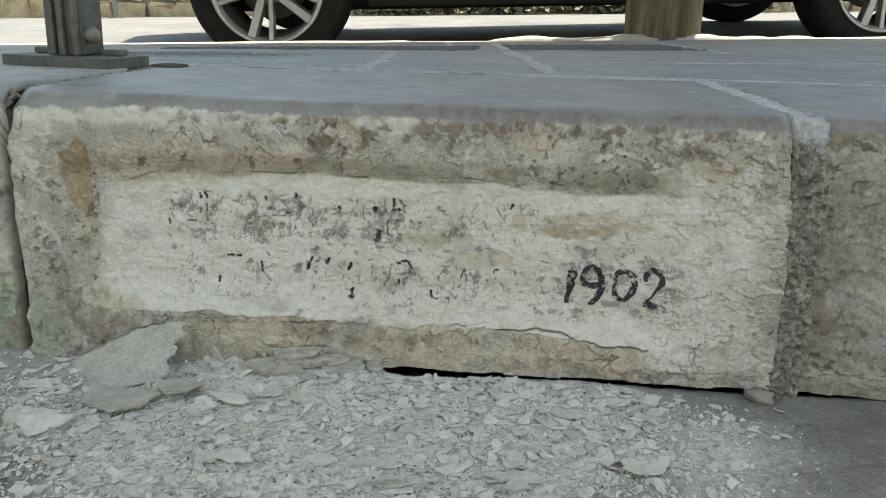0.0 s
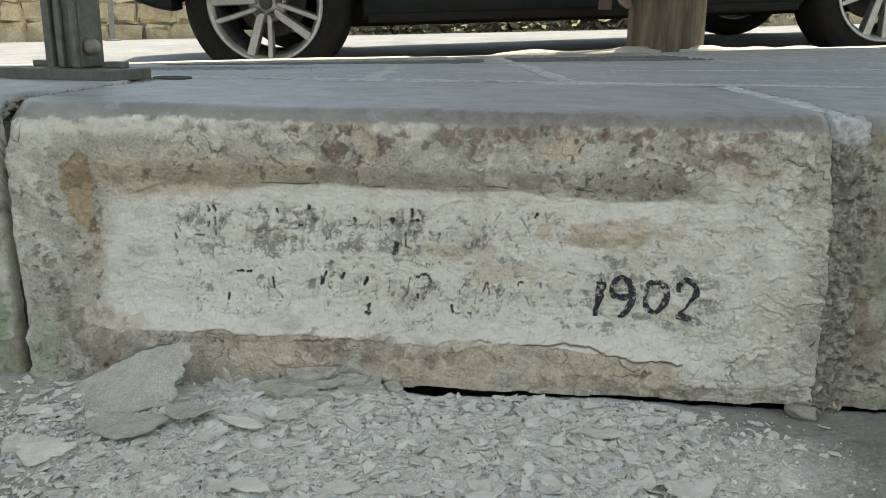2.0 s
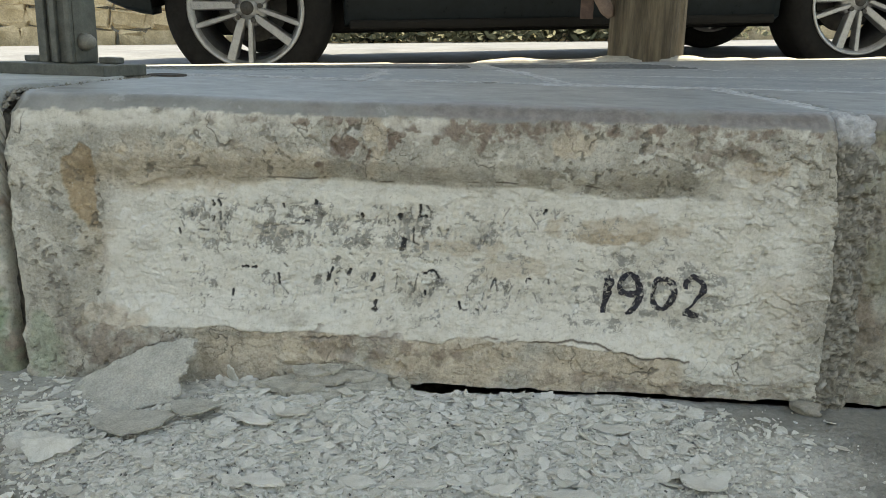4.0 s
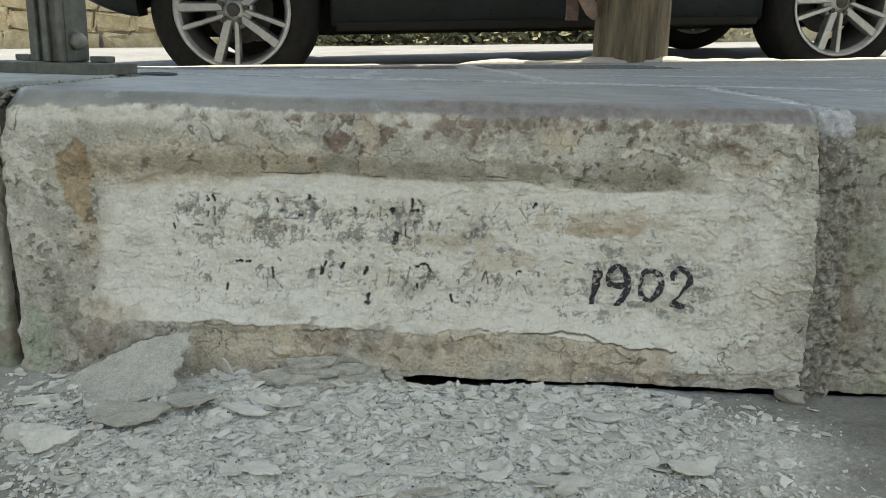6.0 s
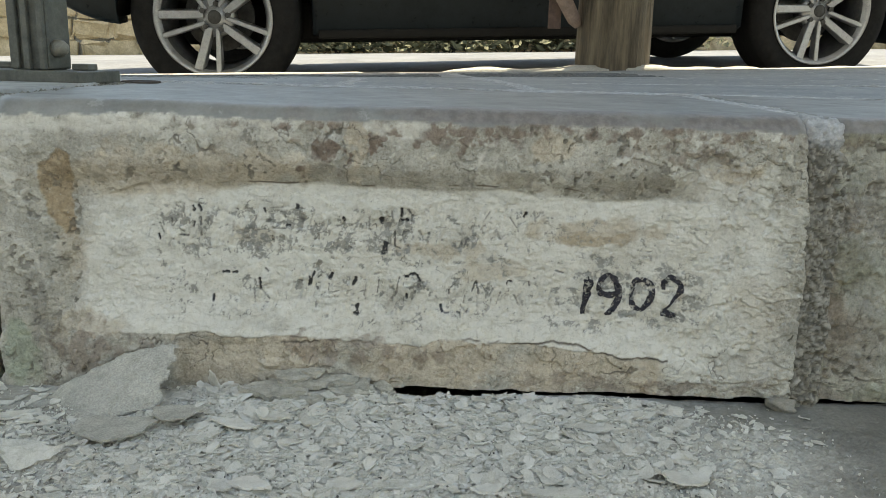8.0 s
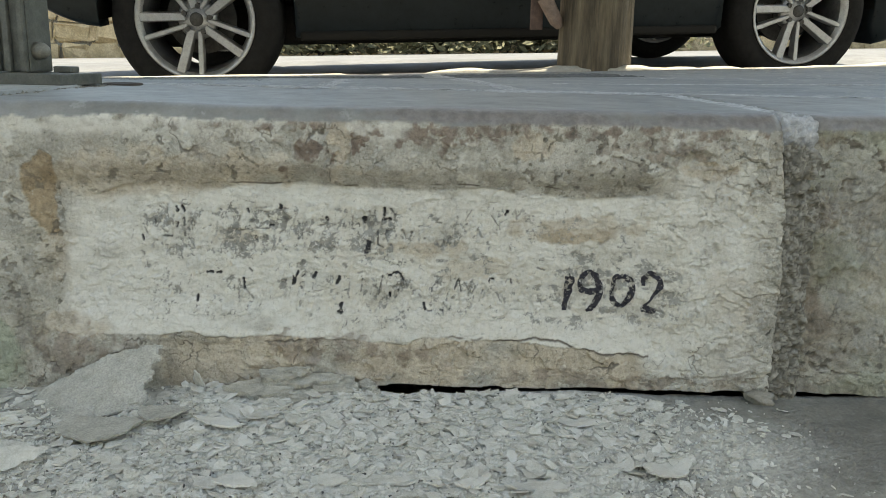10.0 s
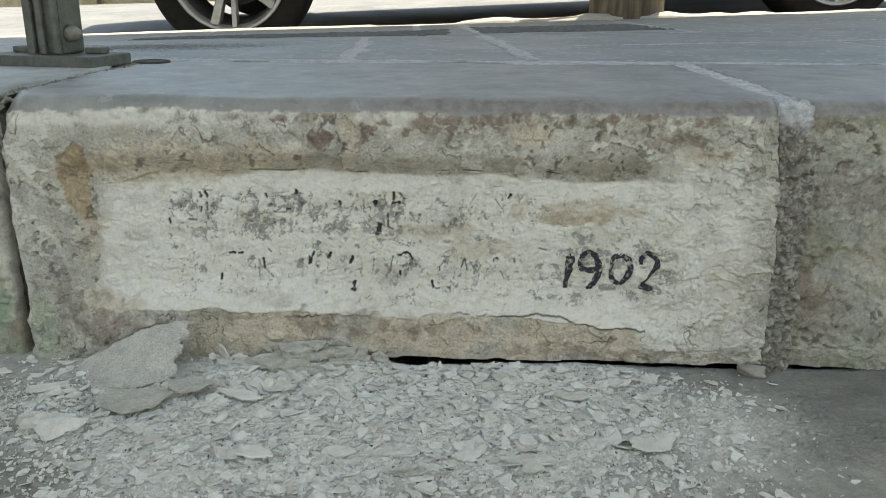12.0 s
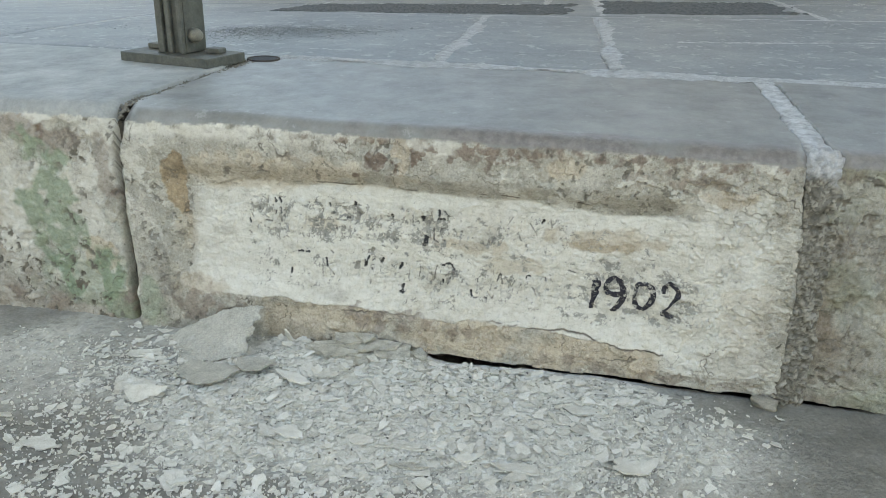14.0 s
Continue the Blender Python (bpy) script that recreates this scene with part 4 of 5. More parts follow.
def wall_far():
    body = box_bm(-30, 30, 10.0, 10.5, -1.5, 2.6)
    wall = tagged(new("wall_far", from_bm("wall_far", body, mortar_dark)), "yellow rubble limestone wall across the road", "wall", kind="structure")
    r = random.Random(3)
    made = 0
    bm_rest = bmesh.new()
    z = -0.1
    while z < 2.5:
        h = r.uniform(0.20, 0.30)
        x = -12.0
        while x < 12:
            w = r.uniform(0.20, 0.48)
            bm = box_bm(x + 0.012, x + w - 0.012, 9.955, 10.05, z + 0.012, z + h - 0.012, 0.03, 2)
            for v in bm.verts:
                v.co += Vector((r.uniform(-1, 1), 0.6 * r.uniform(-1, 1), r.uniform(-1, 1))) * 0.040
            if z < 0.95 and -7 < x < 5 and made < 290:
                made += 1
                part("stone", bm, rubble, wall)
            else:
                tmp = bpy.data.meshes.new("tmp")
                bm.to_mesh(tmp)
                bm_rest.from_mesh(tmp)
                bm.free()
                bpy.data.meshes.remove(tmp)
            x += w
        z += h
    rest = part("stonework", bm_rest, rubble, wall)
    tagged(rest, kind="stuff")


wall_far()

# plain unseen forms added: houses closing the street behind, a canopy slab to shade the pavement
me = from_bm("building", box_bm(-30, 30, -9.4, -8.4, -0.5, 6.0), plaster)
tagged(new("building_behind", me), "plain plastered block, unseen, closing the street behind", "building", kind="structure")
me = from_bm("canopy", box_bm(-9, 9, -0.4, 3.68, 3.2, 3.3), plaster)
tagged(new("canopy", me), "plain pale slab, unseen, added to shade the pavement", "canopy", kind="structure")


# ---- rail post ----
def rail_post():
    root = tagged(new("rail_post"), "grey green painted metal rail post bolted to the pavement", "post")
    root.matrix_world = pose(-0.493, 1.268, 0.2985, 0, 0, -13)
    part("base_plate", box_bm(-0.09, 0.09, -0.048, 0.048, 0.0, 0.016, 0.002), steel_green, root)
    part("upright", box_bm(-0.020, 0.028, -0.020, 0.028, 0.0165, 2.9, 0.003), steel_green, root)
    for a, b in ((-0.026, -0.013), (-0.0055, 0.004), (0.0185, 0.027)):
        part("rib", box_bm(a, b, -0.0275, -0.0205, 0.0165, 2.9, 0.002), steel_green, root)
    for x, y in ((-0.062, 0.012), (0.058, 0.014)):
        nut = part("nut", box_bm(x - 0.013, x + 0.013, y - 0.011, y + 0.011, 0.0165, 0.025, 0.002), steel_green, root)
    for z in (0.045, 0.125):
        dome = lathe_bm([(0.0, 0.018), (0.007, 0.016), (0.011, 0.010), (0.012, 0.0), (0.0, 0.0)], 18)
        part("dome_bolt", dome, steel_bare, root, smooth=True, at=pose(0.0285, -0.004, z, 0, 90, 0))


rail_post()

# cut pipe let into the pavement beside the post
pipe = lathe_bm([(0.024, -0.02), (0.025, 0.003), (0.0265, 0.0036), (0.028, 0.003), (0.0285, -0.004)], 28)
ob = new("pipe_socket")
tagged(ob, "rusty cut pipe socket flush with the pavement", "pipe")
ob.location = (-0.380, 1.336, 0.2960)
part("rim_ring", pipe, rust, ob, smooth=True)
# black disc just below the rim stands in for the shaded hole
part("hole_dark", lathe_bm([(0.0, 0.0022), (0.0239, 0.0022)], 28), plastic, ob)


# ---- wooden pole at the kerb ----
def wooden_pole():
    root = tagged(new("wooden_pole"), "weathered brown wooden utility pole standing at the kerb", "pole")
    n, m = 64, 60
    a, z = np.meshgrid(np.linspace(0, 2 * math.pi, n + 1), np.concatenate([np.linspace(0, 1.2, m), np.linspace(1.4, 7, 12)]))
    r = 0.143 - 0.004 * z + 0.006 * fbm(a * 2.2 / 6.28 * 0.8, z * 0.05, 0.08, 4, 131) * np.ones_like(a)
    crack = np.exp(-((np.mod(a * 3.1 + 0.3 * np.sin(z * 3), 1.0) - 0.5) / 0.06) ** 2)
    r = r - 0.009 * crack
    r[:, -1] = r[:, 0]
    me = grid_mesh("shaft", r * np.cos(a), r * np.sin(a), z)
    me.materials.append(wood)
    sh = new("shaft", me)
    sh.parent = root
    root.location = (0.758, 3.44, 0.288)
    strap = box_bm(-0.262, -0.212, -0.02, -0.012, 0.165, 0.62, 0.003)
    part("hanging_strap", strap, faded_red, root, "faded red brown sheet strap")
    part("strap_arm", box_bm(-0.262, -0.10, -0.019, -0.013, 0.55, 0.60, 0.003), faded_red, root)
    cone = lathe_bm([(0.030, 0.0), (0.026, 0.10), (0.012, 0.13), (0.0, 0.132)], 16)
    part("conduit_end", cone, faded_pink, root, "pinkish brown conduit end", smooth=True, at=pose(-0.215, -0.05, 0.285, 0, 150, 0))
    part("conduit", lathe_bm([(0.026, 0.0), (0.026, 0.40)], 16), faded_pink, root, smooth=True, at=pose(-0.215, -0.05, 0.285, 0, -22, 0))


wooden_pole()


# ---- parked car ----
def wheel(root, x, y, z, name="wheel"):
    R, W = 0.355, 0.23
    w = new(name)
    w.parent = root
    w.location = (x, y, z)
    hw = W / 2
    inner = hw + 0.04
    tyre = [(0.235, -hw + 0.02), (0.262, -hw + 0.006), (0.30, -hw), (0.333, -hw + 0.010), (0.348, -hw + 0.03), (R, -hw + 0.06), (R, inner - 0.06), (0.348, inner - 0.03), (0.333, inner - 0.01), (0.30, inner), (0.262, inner - 0.006), (0.235, inner - 0.02)]
    part("tyre", lathe_bm(tyre, 72, "Y"), rubber, w, smooth=True)
    lip = [(0.232, -hw + 0.022), (0.247, -hw + 0.012), (0.250, -hw + 0.006), (0.244, -hw + 0.003), (0.232, -hw + 0.012), (0.222, -hw + 0.03)]
    rim = part("rim", lathe_bm(lip, 72, "Y"), alloy, w, smooth=True)
    # the barrel is alloy too; its shade is put into a darker colour
    part("barrel", lathe_bm([(0.222, -hw + 0.03), (0.212, -hw + 0.06), (0.205, inner - 0.04), (0.232, inner - 0.02)], 60, "Y"), barrel_shade, rim, "inner side of the alloy rim with shade put into its colour", smooth=True)
    part("brake_disc", lathe_bm([(0.0, 0.03), (0.15, 0.03), (0.15, 0.045), (0.0, 0.045)], 40, "Y"), dark_metal, w)
    part("wheel_hub", lathe_bm([(0.0, -0.085), (0.028, -0.085), (0.032, -0.080), (0.075, -0.070), (0.085, -0.05), (0.08, 0.0), (0.0, 0.0)], 40, "Y"), alloy, w, smooth=True)
    part("hub_cap", lathe_bm([(0.0, -0.092), (0.026, -0.091), (0.029, -0.085)], 28, "Y"), dark_metal, w, smooth=True)
    for k in range(5):
        a = radians(90 + 72 * k)
        part("lug_nut", lathe_bm([(0.0, -0.078), (0.009, -0.078), (0.011, -0.074), (0.011, -0.05)], 10, "Y"), dark_metal, w, at=pose(0.056 * math.cos(a), 0, 0.056 * math.sin(a)))
    for k in range(5):
        a = 2 * math.pi * (k + 0.61) / 5
        for s in (-1, 1):
            bm = bmesh.new()
            ring = []
            broad = 1.45 if s < 0 else 0.85
            for r, half, side, y0, y1 in ((0.045, 0.014 * broad, 0.018, -0.086, -0.050), (0.13, 0.0155 * broad, 0.030, -0.092, -0.050), (0.228, 0.017 * broad, 0.044, -0.102, -0.055)):
                c = s * side
                ring.append([bm.verts.new((r, y, c + q)) for y, q in ((y0, -half * 0.75), (y0, half * 0.75), (y1, half), (y1, -half))])
            for p, q in zip(ring[:-1], ring[1:]):
                for i in range(4):
                    j = (i + 1) % 4
                    bm.faces.new((p[i], p[j], q[j], q[i]))
            bm.faces.new(ring[0])
            bm.faces.new(ring[-1][::-1])
            bmesh.ops.bevel(bm, geom=bm.edges[:], offset=0.003, segments=1, affect="EDGES")
            part("spoke", bm, alloy, w, at=Matrix.Rotation(-a, 4, "Y"))
        b = a + math.pi / 5
        nut = lathe_bm([(0.0, -0.088), (0.011, -0.090), (0.012, -0.07), (0.0, -0.07)], 12, "Y")
        part("lug_nut", nut, dark_metal, w, at=Matrix.Translation((0.056 * math.cos(b), 0, 0.056 * math.sin(b))))
    return w


def car():
    root = tagged(new("parked_car"), "dark green black car with silver alloy wheels, parked on the road", "car")
    base = 2.785
    tilt = math.degrees(math.atan2(0.116, base))
    root.matrix_world = pose(-0.869, 3.85, 0.481 - 0.355, 4.2, -tilt, 8.6)
    front, rear, width = -0.92, base + 0.95, 1.62
    def low_edge(l):
        z = 0.27
        if l < -0.40:
            z = 0.33 + 0.45 * ((-0.40 - l) / 0.52) ** 1.6 * 0.7
        if l > base + 0.42:
            z = 0.19 + 0.10 * (l - base - 0.42) / 0.53
        for cx in (0.0, base):
            if abs(l - cx) < 0.40:
                z = max(z, 0.36 + math.sqrt(0.40 ** 2 - (l - cx) ** 2))
        return z

    def high_edge(l):
        return 0.70 + 0.36 * (1 - max(0.0, (0.4 - l) / 1.33) ** 1.8) - 0.12 * max(0.0, (l - rear + 0.3) / 0.3) ** 3

    # the body as strips along its length: shoulder, flank and lower edge on both sides
    bm = bmesh.new()
    stops = sorted({front + (rear - front) * k / 90 for k in range(91)} | {cx + 0.3999 * math.cos(math.pi * k / 22) for cx in (0.0, base) for k in range(23)} | {cx + s * 0.401 for cx in (0.0, base) for s in (-1, 1)})
    rows = []
    for l in stops:
        lo_z, hi_z = low_edge(l), high_edge(l)
        nose = 0.10 * max(0.0, (-0.55 - l) / 0.37) ** 2 + 0.06 * max(0.0, (l - rear + 0.3) / 0.3) ** 2
        ring = []
        for y, z in ((0.12, lo_z), (-0.06, lo_z), (-0.095, lo_z + 0.02), (-0.11, lo_z * 0.5 + hi_z * 0.5), (-0.09, hi_z - 0.08), (-0.03, hi_z)):
            ring.append((l, y + nose, z))
        ring = ring + [(l, width - y, z) for l, y, z in ring[::-1]]
        rows.append([bm.verts.new(q) for q in ring])
    for a, b in zip(rows[:-1], rows[1:]):
        for i in range(len(a) - 1):
            bm.faces.new((a[i], a[i + 1], b[i + 1], b[i]))
    bm.faces.new(rows[0])
    bm.faces.new(rows[-1][::-1])
    part("body", bm, paint_car, root, smooth=True)
    bm = bmesh.new()
    lo = [(0.35, 1.06), (rear - 0.15, 1.05)]
    bot = [bm.verts.new(p) for p in ((0.3, -0.02, 1.055), (rear - 0.15, -0.02, 1.045), (rear - 0.15, width + 0.02, 1.045), (0.3, width + 0.02, 1.055))]
    top = [bm.verts.new(p) for p in ((1.15, 0.16, 1.62), (rear - 0.55, 0.16, 1.60), (rear - 0.55, width - 0.16, 1.60), (1.15, width - 0.16, 1.62))]
    for i in range(4):
        j = (i + 1) % 4
        bm.faces.new((bot[i], bot[j], top[j], top[i]))
    bm.faces.new(top)
    bmesh.ops.bevel(bm, geom=bm.edges[:], offset=0.05, segments=3, affect="EDGES")
    part("cabin", bm, car_glass, root, "tinted windows", smooth=True)
    part("roof", box_bm(1.12, rear - 0.52, 0.14, width - 0.14, 1.60, 1.645, 0.02), paint_car, root)
    part("sill", box_bm(0.42, base - 0.42, -0.101, -0.05, 0.258, 0.30, 0.012), plastic, root, "black plastic sill trim")
    part("underbody", box_bm(-0.4, base + 0.4, 0.25, width - 0.25, 0.22, 0.40, 0.02), plastic, root)
    part("bumper_lip", box_bm(-0.62, -0.42, -0.06, 0.25, 0.40, 0.46, 0.02), plastic, root)
    for cx in (0.0, base):
        liner = bmesh.new()
        ring = [[liner.verts.new((cx + 0.398 * math.cos(t), y, 0.36 + 0.398 * math.sin(t))) for t in [math.pi * k / 16 for k in range(17)]] for y in (-0.095, 0.30)]
        for i in range(16):
            liner.faces.new((ring[0][i], ring[0][i + 1], ring[1][i + 1], ring[1][i]))
        liner.faces.new(ring[1])
        part("wheel_arch_liner", liner, plastic, root)
        for y in (0.0, width):
            w = wheel(root, cx, y, 0.355)
            if cx == 0.0:
                w.rotation_euler = (0, 0, radians(-7))


car()


# thin pole across the road
bm = lathe_bm([(0.0, 0.0), (0.09, 0.0), (0.09, 0.012), (0.028, 0.014), (0.028, 2.6), (0.0, 2.6)], 20)
ob = new("street_pole", from_bm("street_pole", bm, steel_bare, False))
ob.location = (-4.05, 9.2, float(road_z(-4.05, 9.2)))
tagged(ob, "thin grey metal street pole across the road", "pole")


# dusty shrubs along the foot of the far wall
def shrubs():
    r = np.random.RandomState(61)
    for cx in (-0.9, 0.2, 1.3, 2.5):
        n = 900
        px = cx + 0.55 * r.randn(n) * 0.6
        py = 9.55 + 0.16 * r.randn(n)
        base = road_z(px, py)
        pz = base + 0.03 + np.abs(r.randn(n)) * 0.22
        size = 0.03 + 0.035 * r.rand(n)
        a, t = r.rand(n) * 6.28, r.rand(n) * 1.6
        ux, uy, uz = np.cos(a), np.sin(a), 0.4 * r.randn(n)
        vx, vy, vz = -np.sin(a) * np.cos(t), np.cos(a) * np.cos(t), np.sin(t)
        c = np.stack([px, py, pz], -1)
        u, v = np.stack([ux, uy, uz], -1) * size[:, None], np.stack([vx, vy, vz], -1) * size[:, None] * 0.5
        verts = np.stack([c - u, c + v, c + u, c - v], 1).reshape(-1, 3)
        shrub = tagged(new("shrub"), "low dusty shrub growing against the far wall", "shrub", "shrubs by the wall")
        me = bpy.data.meshes.new("leaves")
        me.from_pydata(verts.tolist(), [], [(4 * i, 4 * i + 1, 4 * i + 2, 4 * i + 3) for i in range(n)])
        me.materials.append(leaf)
        ob = tagged(new("leaves", me), kind="stuff")
        ob.parent = shrub
        stem = bmesh.new()
        for k in range(7):
            x0, x1 = cx + 0.5 * r.uniform(-0.6, 0.6), cx + r.uniform(-0.6, 0.6)
            z0 = float(road_z(x0, 9.55)) - 0.02
            ring = []
            for f, w in ((0.0, 0.012), (0.5, 0.009), (1.0, 0.004)):
                q = Vector((x0 + (x1 - x0) * f, 9.55, z0 + 0.5 * f))
                ring.append([stem.verts.new(q + Vector((w * math.cos(h), w * math.sin(h), 0))) for h in (0, 2.1, 4.2)])
            for s, e in zip(ring[:-1], ring[1:]):
                for i in range(3):
                    stem.faces.new((s[i], s[(i + 1) % 3], e[(i + 1) % 3], e[i]))
        part("stems", stem, rust, shrub)


shrubs()


# ---- painted year on the panel ----
# the year's brush strokes: across, up and half width
YEAR = {
    "1": (((0.2158, 0.1262, 0.0035), (0.2139, 0.1151, 0.0041), (0.2130, 0.1048, 0.0038), (0.2111, 0.0965, 0.0029), (0.2107, 0.0890, 0.0029)), ((0.2097, 0.1239, 0.0016), (0.2130, 0.1253, 0.0022), (0.2158, 0.1262, 0.0026))),
    "9": (((0.2446, 0.1114, 0.0022), (0.2353, 0.1095, 0.0031), (0.2279, 0.1123, 0.0031), (0.2251, 0.1197, 0.0026), (0.2279, 0.1262, 0.0026), (0.2353, 0.1309, 0.0026), (0.2418, 0.1272, 0.0032),
           (0.2465, 0.1188, 0.0035), (0.2474, 0.1086, 0.0038), (0.2428, 0.0983, 0.0035), (0.2381, 0.0918, 0.0029), (0.2335, 0.0890, 0.0020)),),
    "0": (((0.2716, 0.1272, 0.0022), (0.2632, 0.1253, 0.0026), (0.2604, 0.1160, 0.0022), (0.2604, 0.1058, 0.0026), (0.2641, 0.0974, 0.0032), (0.2716, 0.0955, 0.0026), (0.2772, 0.1021, 0.0035),
           (0.2809, 0.1132, 0.0038), (0.2800, 0.1216, 0.0035), (0.2716, 0.1276, 0.0026)),),
    "2": (((0.2930, 0.1169, 0.0019), (0.2939, 0.1253, 0.0026), (0.2995, 0.1300, 0.0029), (0.3060, 0.1272, 0.0029), (0.3097, 0.1207, 0.0032), (0.3060, 0.1123, 0.0025), (0.3004, 0.1021, 0.0011), (0.2939, 0.0928, 0.0020)),
          ((0.2920, 0.0909, 0.0022), (0.2995, 0.0918, 0.0032), (0.3069, 0.0900, 0.0027)))}


def smooth_path(points):
    """A soft line through brush points, with its half width."""
    p = np.array([points[0], *points, points[-1]])
    out = []
    for a, b, c, e in zip(p[:-3], p[1:-2], p[2:-1], p[3:]):
        for t in np.linspace(0, 1, 12, endpoint=False):
            out.append(0.5 * (2 * b + (c - a) * t + (2 * a - 5 * b + 4 * c - e) * t * t + (3 * b - a - 3 * c + e) * t ** 3))
    return np.array(out + [p[-1]])


def painted_year():
    m, nt, b = material("flaking black paint")
    v = coords(nt)
    n = noise_node(nt, v, 330, 4, 0.7)
    nt.links.new(ramp(nt, n, [(0.35, (0.012, 0.011, 0.018)), (0.7, (0.05, 0.047, 0.06))]), b.inputs["Base Color"])
    b.inputs["Roughness"].default_value = 0.75
    clear = nt.nodes.new("ShaderNodeBsdfTransparent")
    blend = nt.nodes.new("ShaderNodeMixShader")
    nt.links.new(ramp(nt, noise_node(nt, v, 190, 4, 0.7), [(0.53, grey(0)), (0.60, grey(0.9))]), blend.inputs[0])
    nt.links.new(b.outputs[0], blend.inputs[1])
    nt.links.new(clear.outputs[0], blend.inputs[2])
    nt.links.new(blend.outputs[0], nt.nodes["Material Output"].inputs["Surface"])
    root = tagged(new("painted_year"), "hand-painted black year 1902 on the limewashed panel", "writing")
    for brush in YEAR.values():
        pts = []
        for path in brush:
            pts.append(smooth_path(path))
        verts, faces = [], []
        for line in pts:
            along = np.gradient(line[:, 0]), np.gradient(line[:, 1])
            size = np.hypot(*along) + 1e-9
            nx, nz = -along[1] / size, along[0] / size
            n, across = len(line), 9
            run = np.cumsum(size)
            for side in np.linspace(-1, 1, across):
                rough = 1 + 0.40 * fbm(run, 0 * run + 3.0 * np.sign(side), 0.006, 4, 601)
                u = side * line[:, 2] * rough
                px, pz = line[:, 0] + u * nx, line[:, 1] + u * nz
                d, masks = inscribed(px[None], np.full_like(px, FRONT)[None], pz[None], pz[None])
                verts.append(np.stack([px, FRONT - d[0] - masks["forward"][0] - 0.0009, pz], -1))
            o = len(faces) and max(max(f) for f in faces) + 1
            faces += [(o + a * n + b, o + a * n + b + 1, o + (a + 1) * n + b + 1, o + (a + 1) * n + b) for a in range(across - 1) for b in range(n - 1)]
        me = bpy.data.meshes.new("digit")
        me.from_pydata(np.concatenate(verts).tolist(), [], faces)
        me.materials.append(m)
        dg = new("digit", me)
        dg.parent = root


painted_year()


# ---- fallen lime flakes ----
def flake_mesh(r, wide, long, thick, curl, mat, points=13, rough=0.22):
    """A broken sheet of lime: ragged outline, a slight curl, and an edge of real thickness."""
    bm = bmesh.new()
    jag = 0.16 if points < 30 else 0.085
    corners = r.randint(4, 7) if points < 30 else r.randint(6, 9)
    angles = sorted(2 * math.pi * (k + r.uniform(-0.33, 0.33)) / corners for k in range(corners))
    hull = [Vector((math.cos(a), math.sin(a))) * (1 + rough * r.uniform(-1.2, 0.8)) for a in angles]
    outline = []
    each = max(points // corners, 2)
    for a, b in zip(hull, hull[1:] + hull[:1]):
        for k in range(each):
            outline.append(a.lerp(b, k / each) * (1 + (jag * r.uniform(-1, 1) if k else 0)))
    points = len(outline)
    twist = r.uniform(0, 6.28)
    rings = []
    for s in (0.45, 0.8, 1.0):
        ring = []
        for k in range(points):
            x, y = wide * s * outline[k].x, long * s * outline[k].y
            u = x * math.cos(twist) + y * math.sin(twist)
            z = curl * u * u / max(wide, long) + thick * 0.10 * r.uniform(-1, 1)
            ring.append((x, y, z))
        rings.append(ring)
    top = [[bm.verts.new((x, y, z + thick)) for x, y, z in ring] for ring in rings]
    low = [bm.verts.new((x * 0.97, y * 0.97, z)) for x, y, z in rings[2]]
    mid = bm.verts.new((0, 0, thick))
    mid_low = bm.verts.new((0, 0, 0))
    for k in range(points):
        j = (k + 1) % points
        bm.faces.new((mid, top[0][k], top[0][j]))
        bm.faces.new((top[0][k], top[1][k], top[1][j], top[0][j]))
        bm.faces.new((top[1][k], top[2][k], top[2][j], top[1][j]))
        bm.faces.new((top[2][k], low[k], low[j], top[2][j]))
        bm.faces.new((low[k], mid_low, low[j]))
    return from_bm("lime_flake", bm, mat)


def ground_at(x, y):
    return float(street_height(np.array([x]), np.array([y]))[0])


def drop(me, x, y, yaw, tip=0.0, tip_dir=0.0, lift=0.0):
    """Lays a flake down so that its lowest corner meets the street."""
    turn = Matrix.Rotation(radians(tip_dir), 4, "Z") @ Matrix.Rotation(radians(tip), 4, "X") @ Matrix.Rotation(radians(yaw - tip_dir), 4, "Z")
    low = min((turn @ q.co).z for q in me.vertices)
    ob = new("lime_flake", me)
    ob.matrix_world = Matrix.Translation((x, y, ground_at(x, y) - low - 0.0006 + lift)) @ turn
    return tagged(ob, "pale flake of broken limewash lying on the street", "lime flake", "fallen lime flakes")


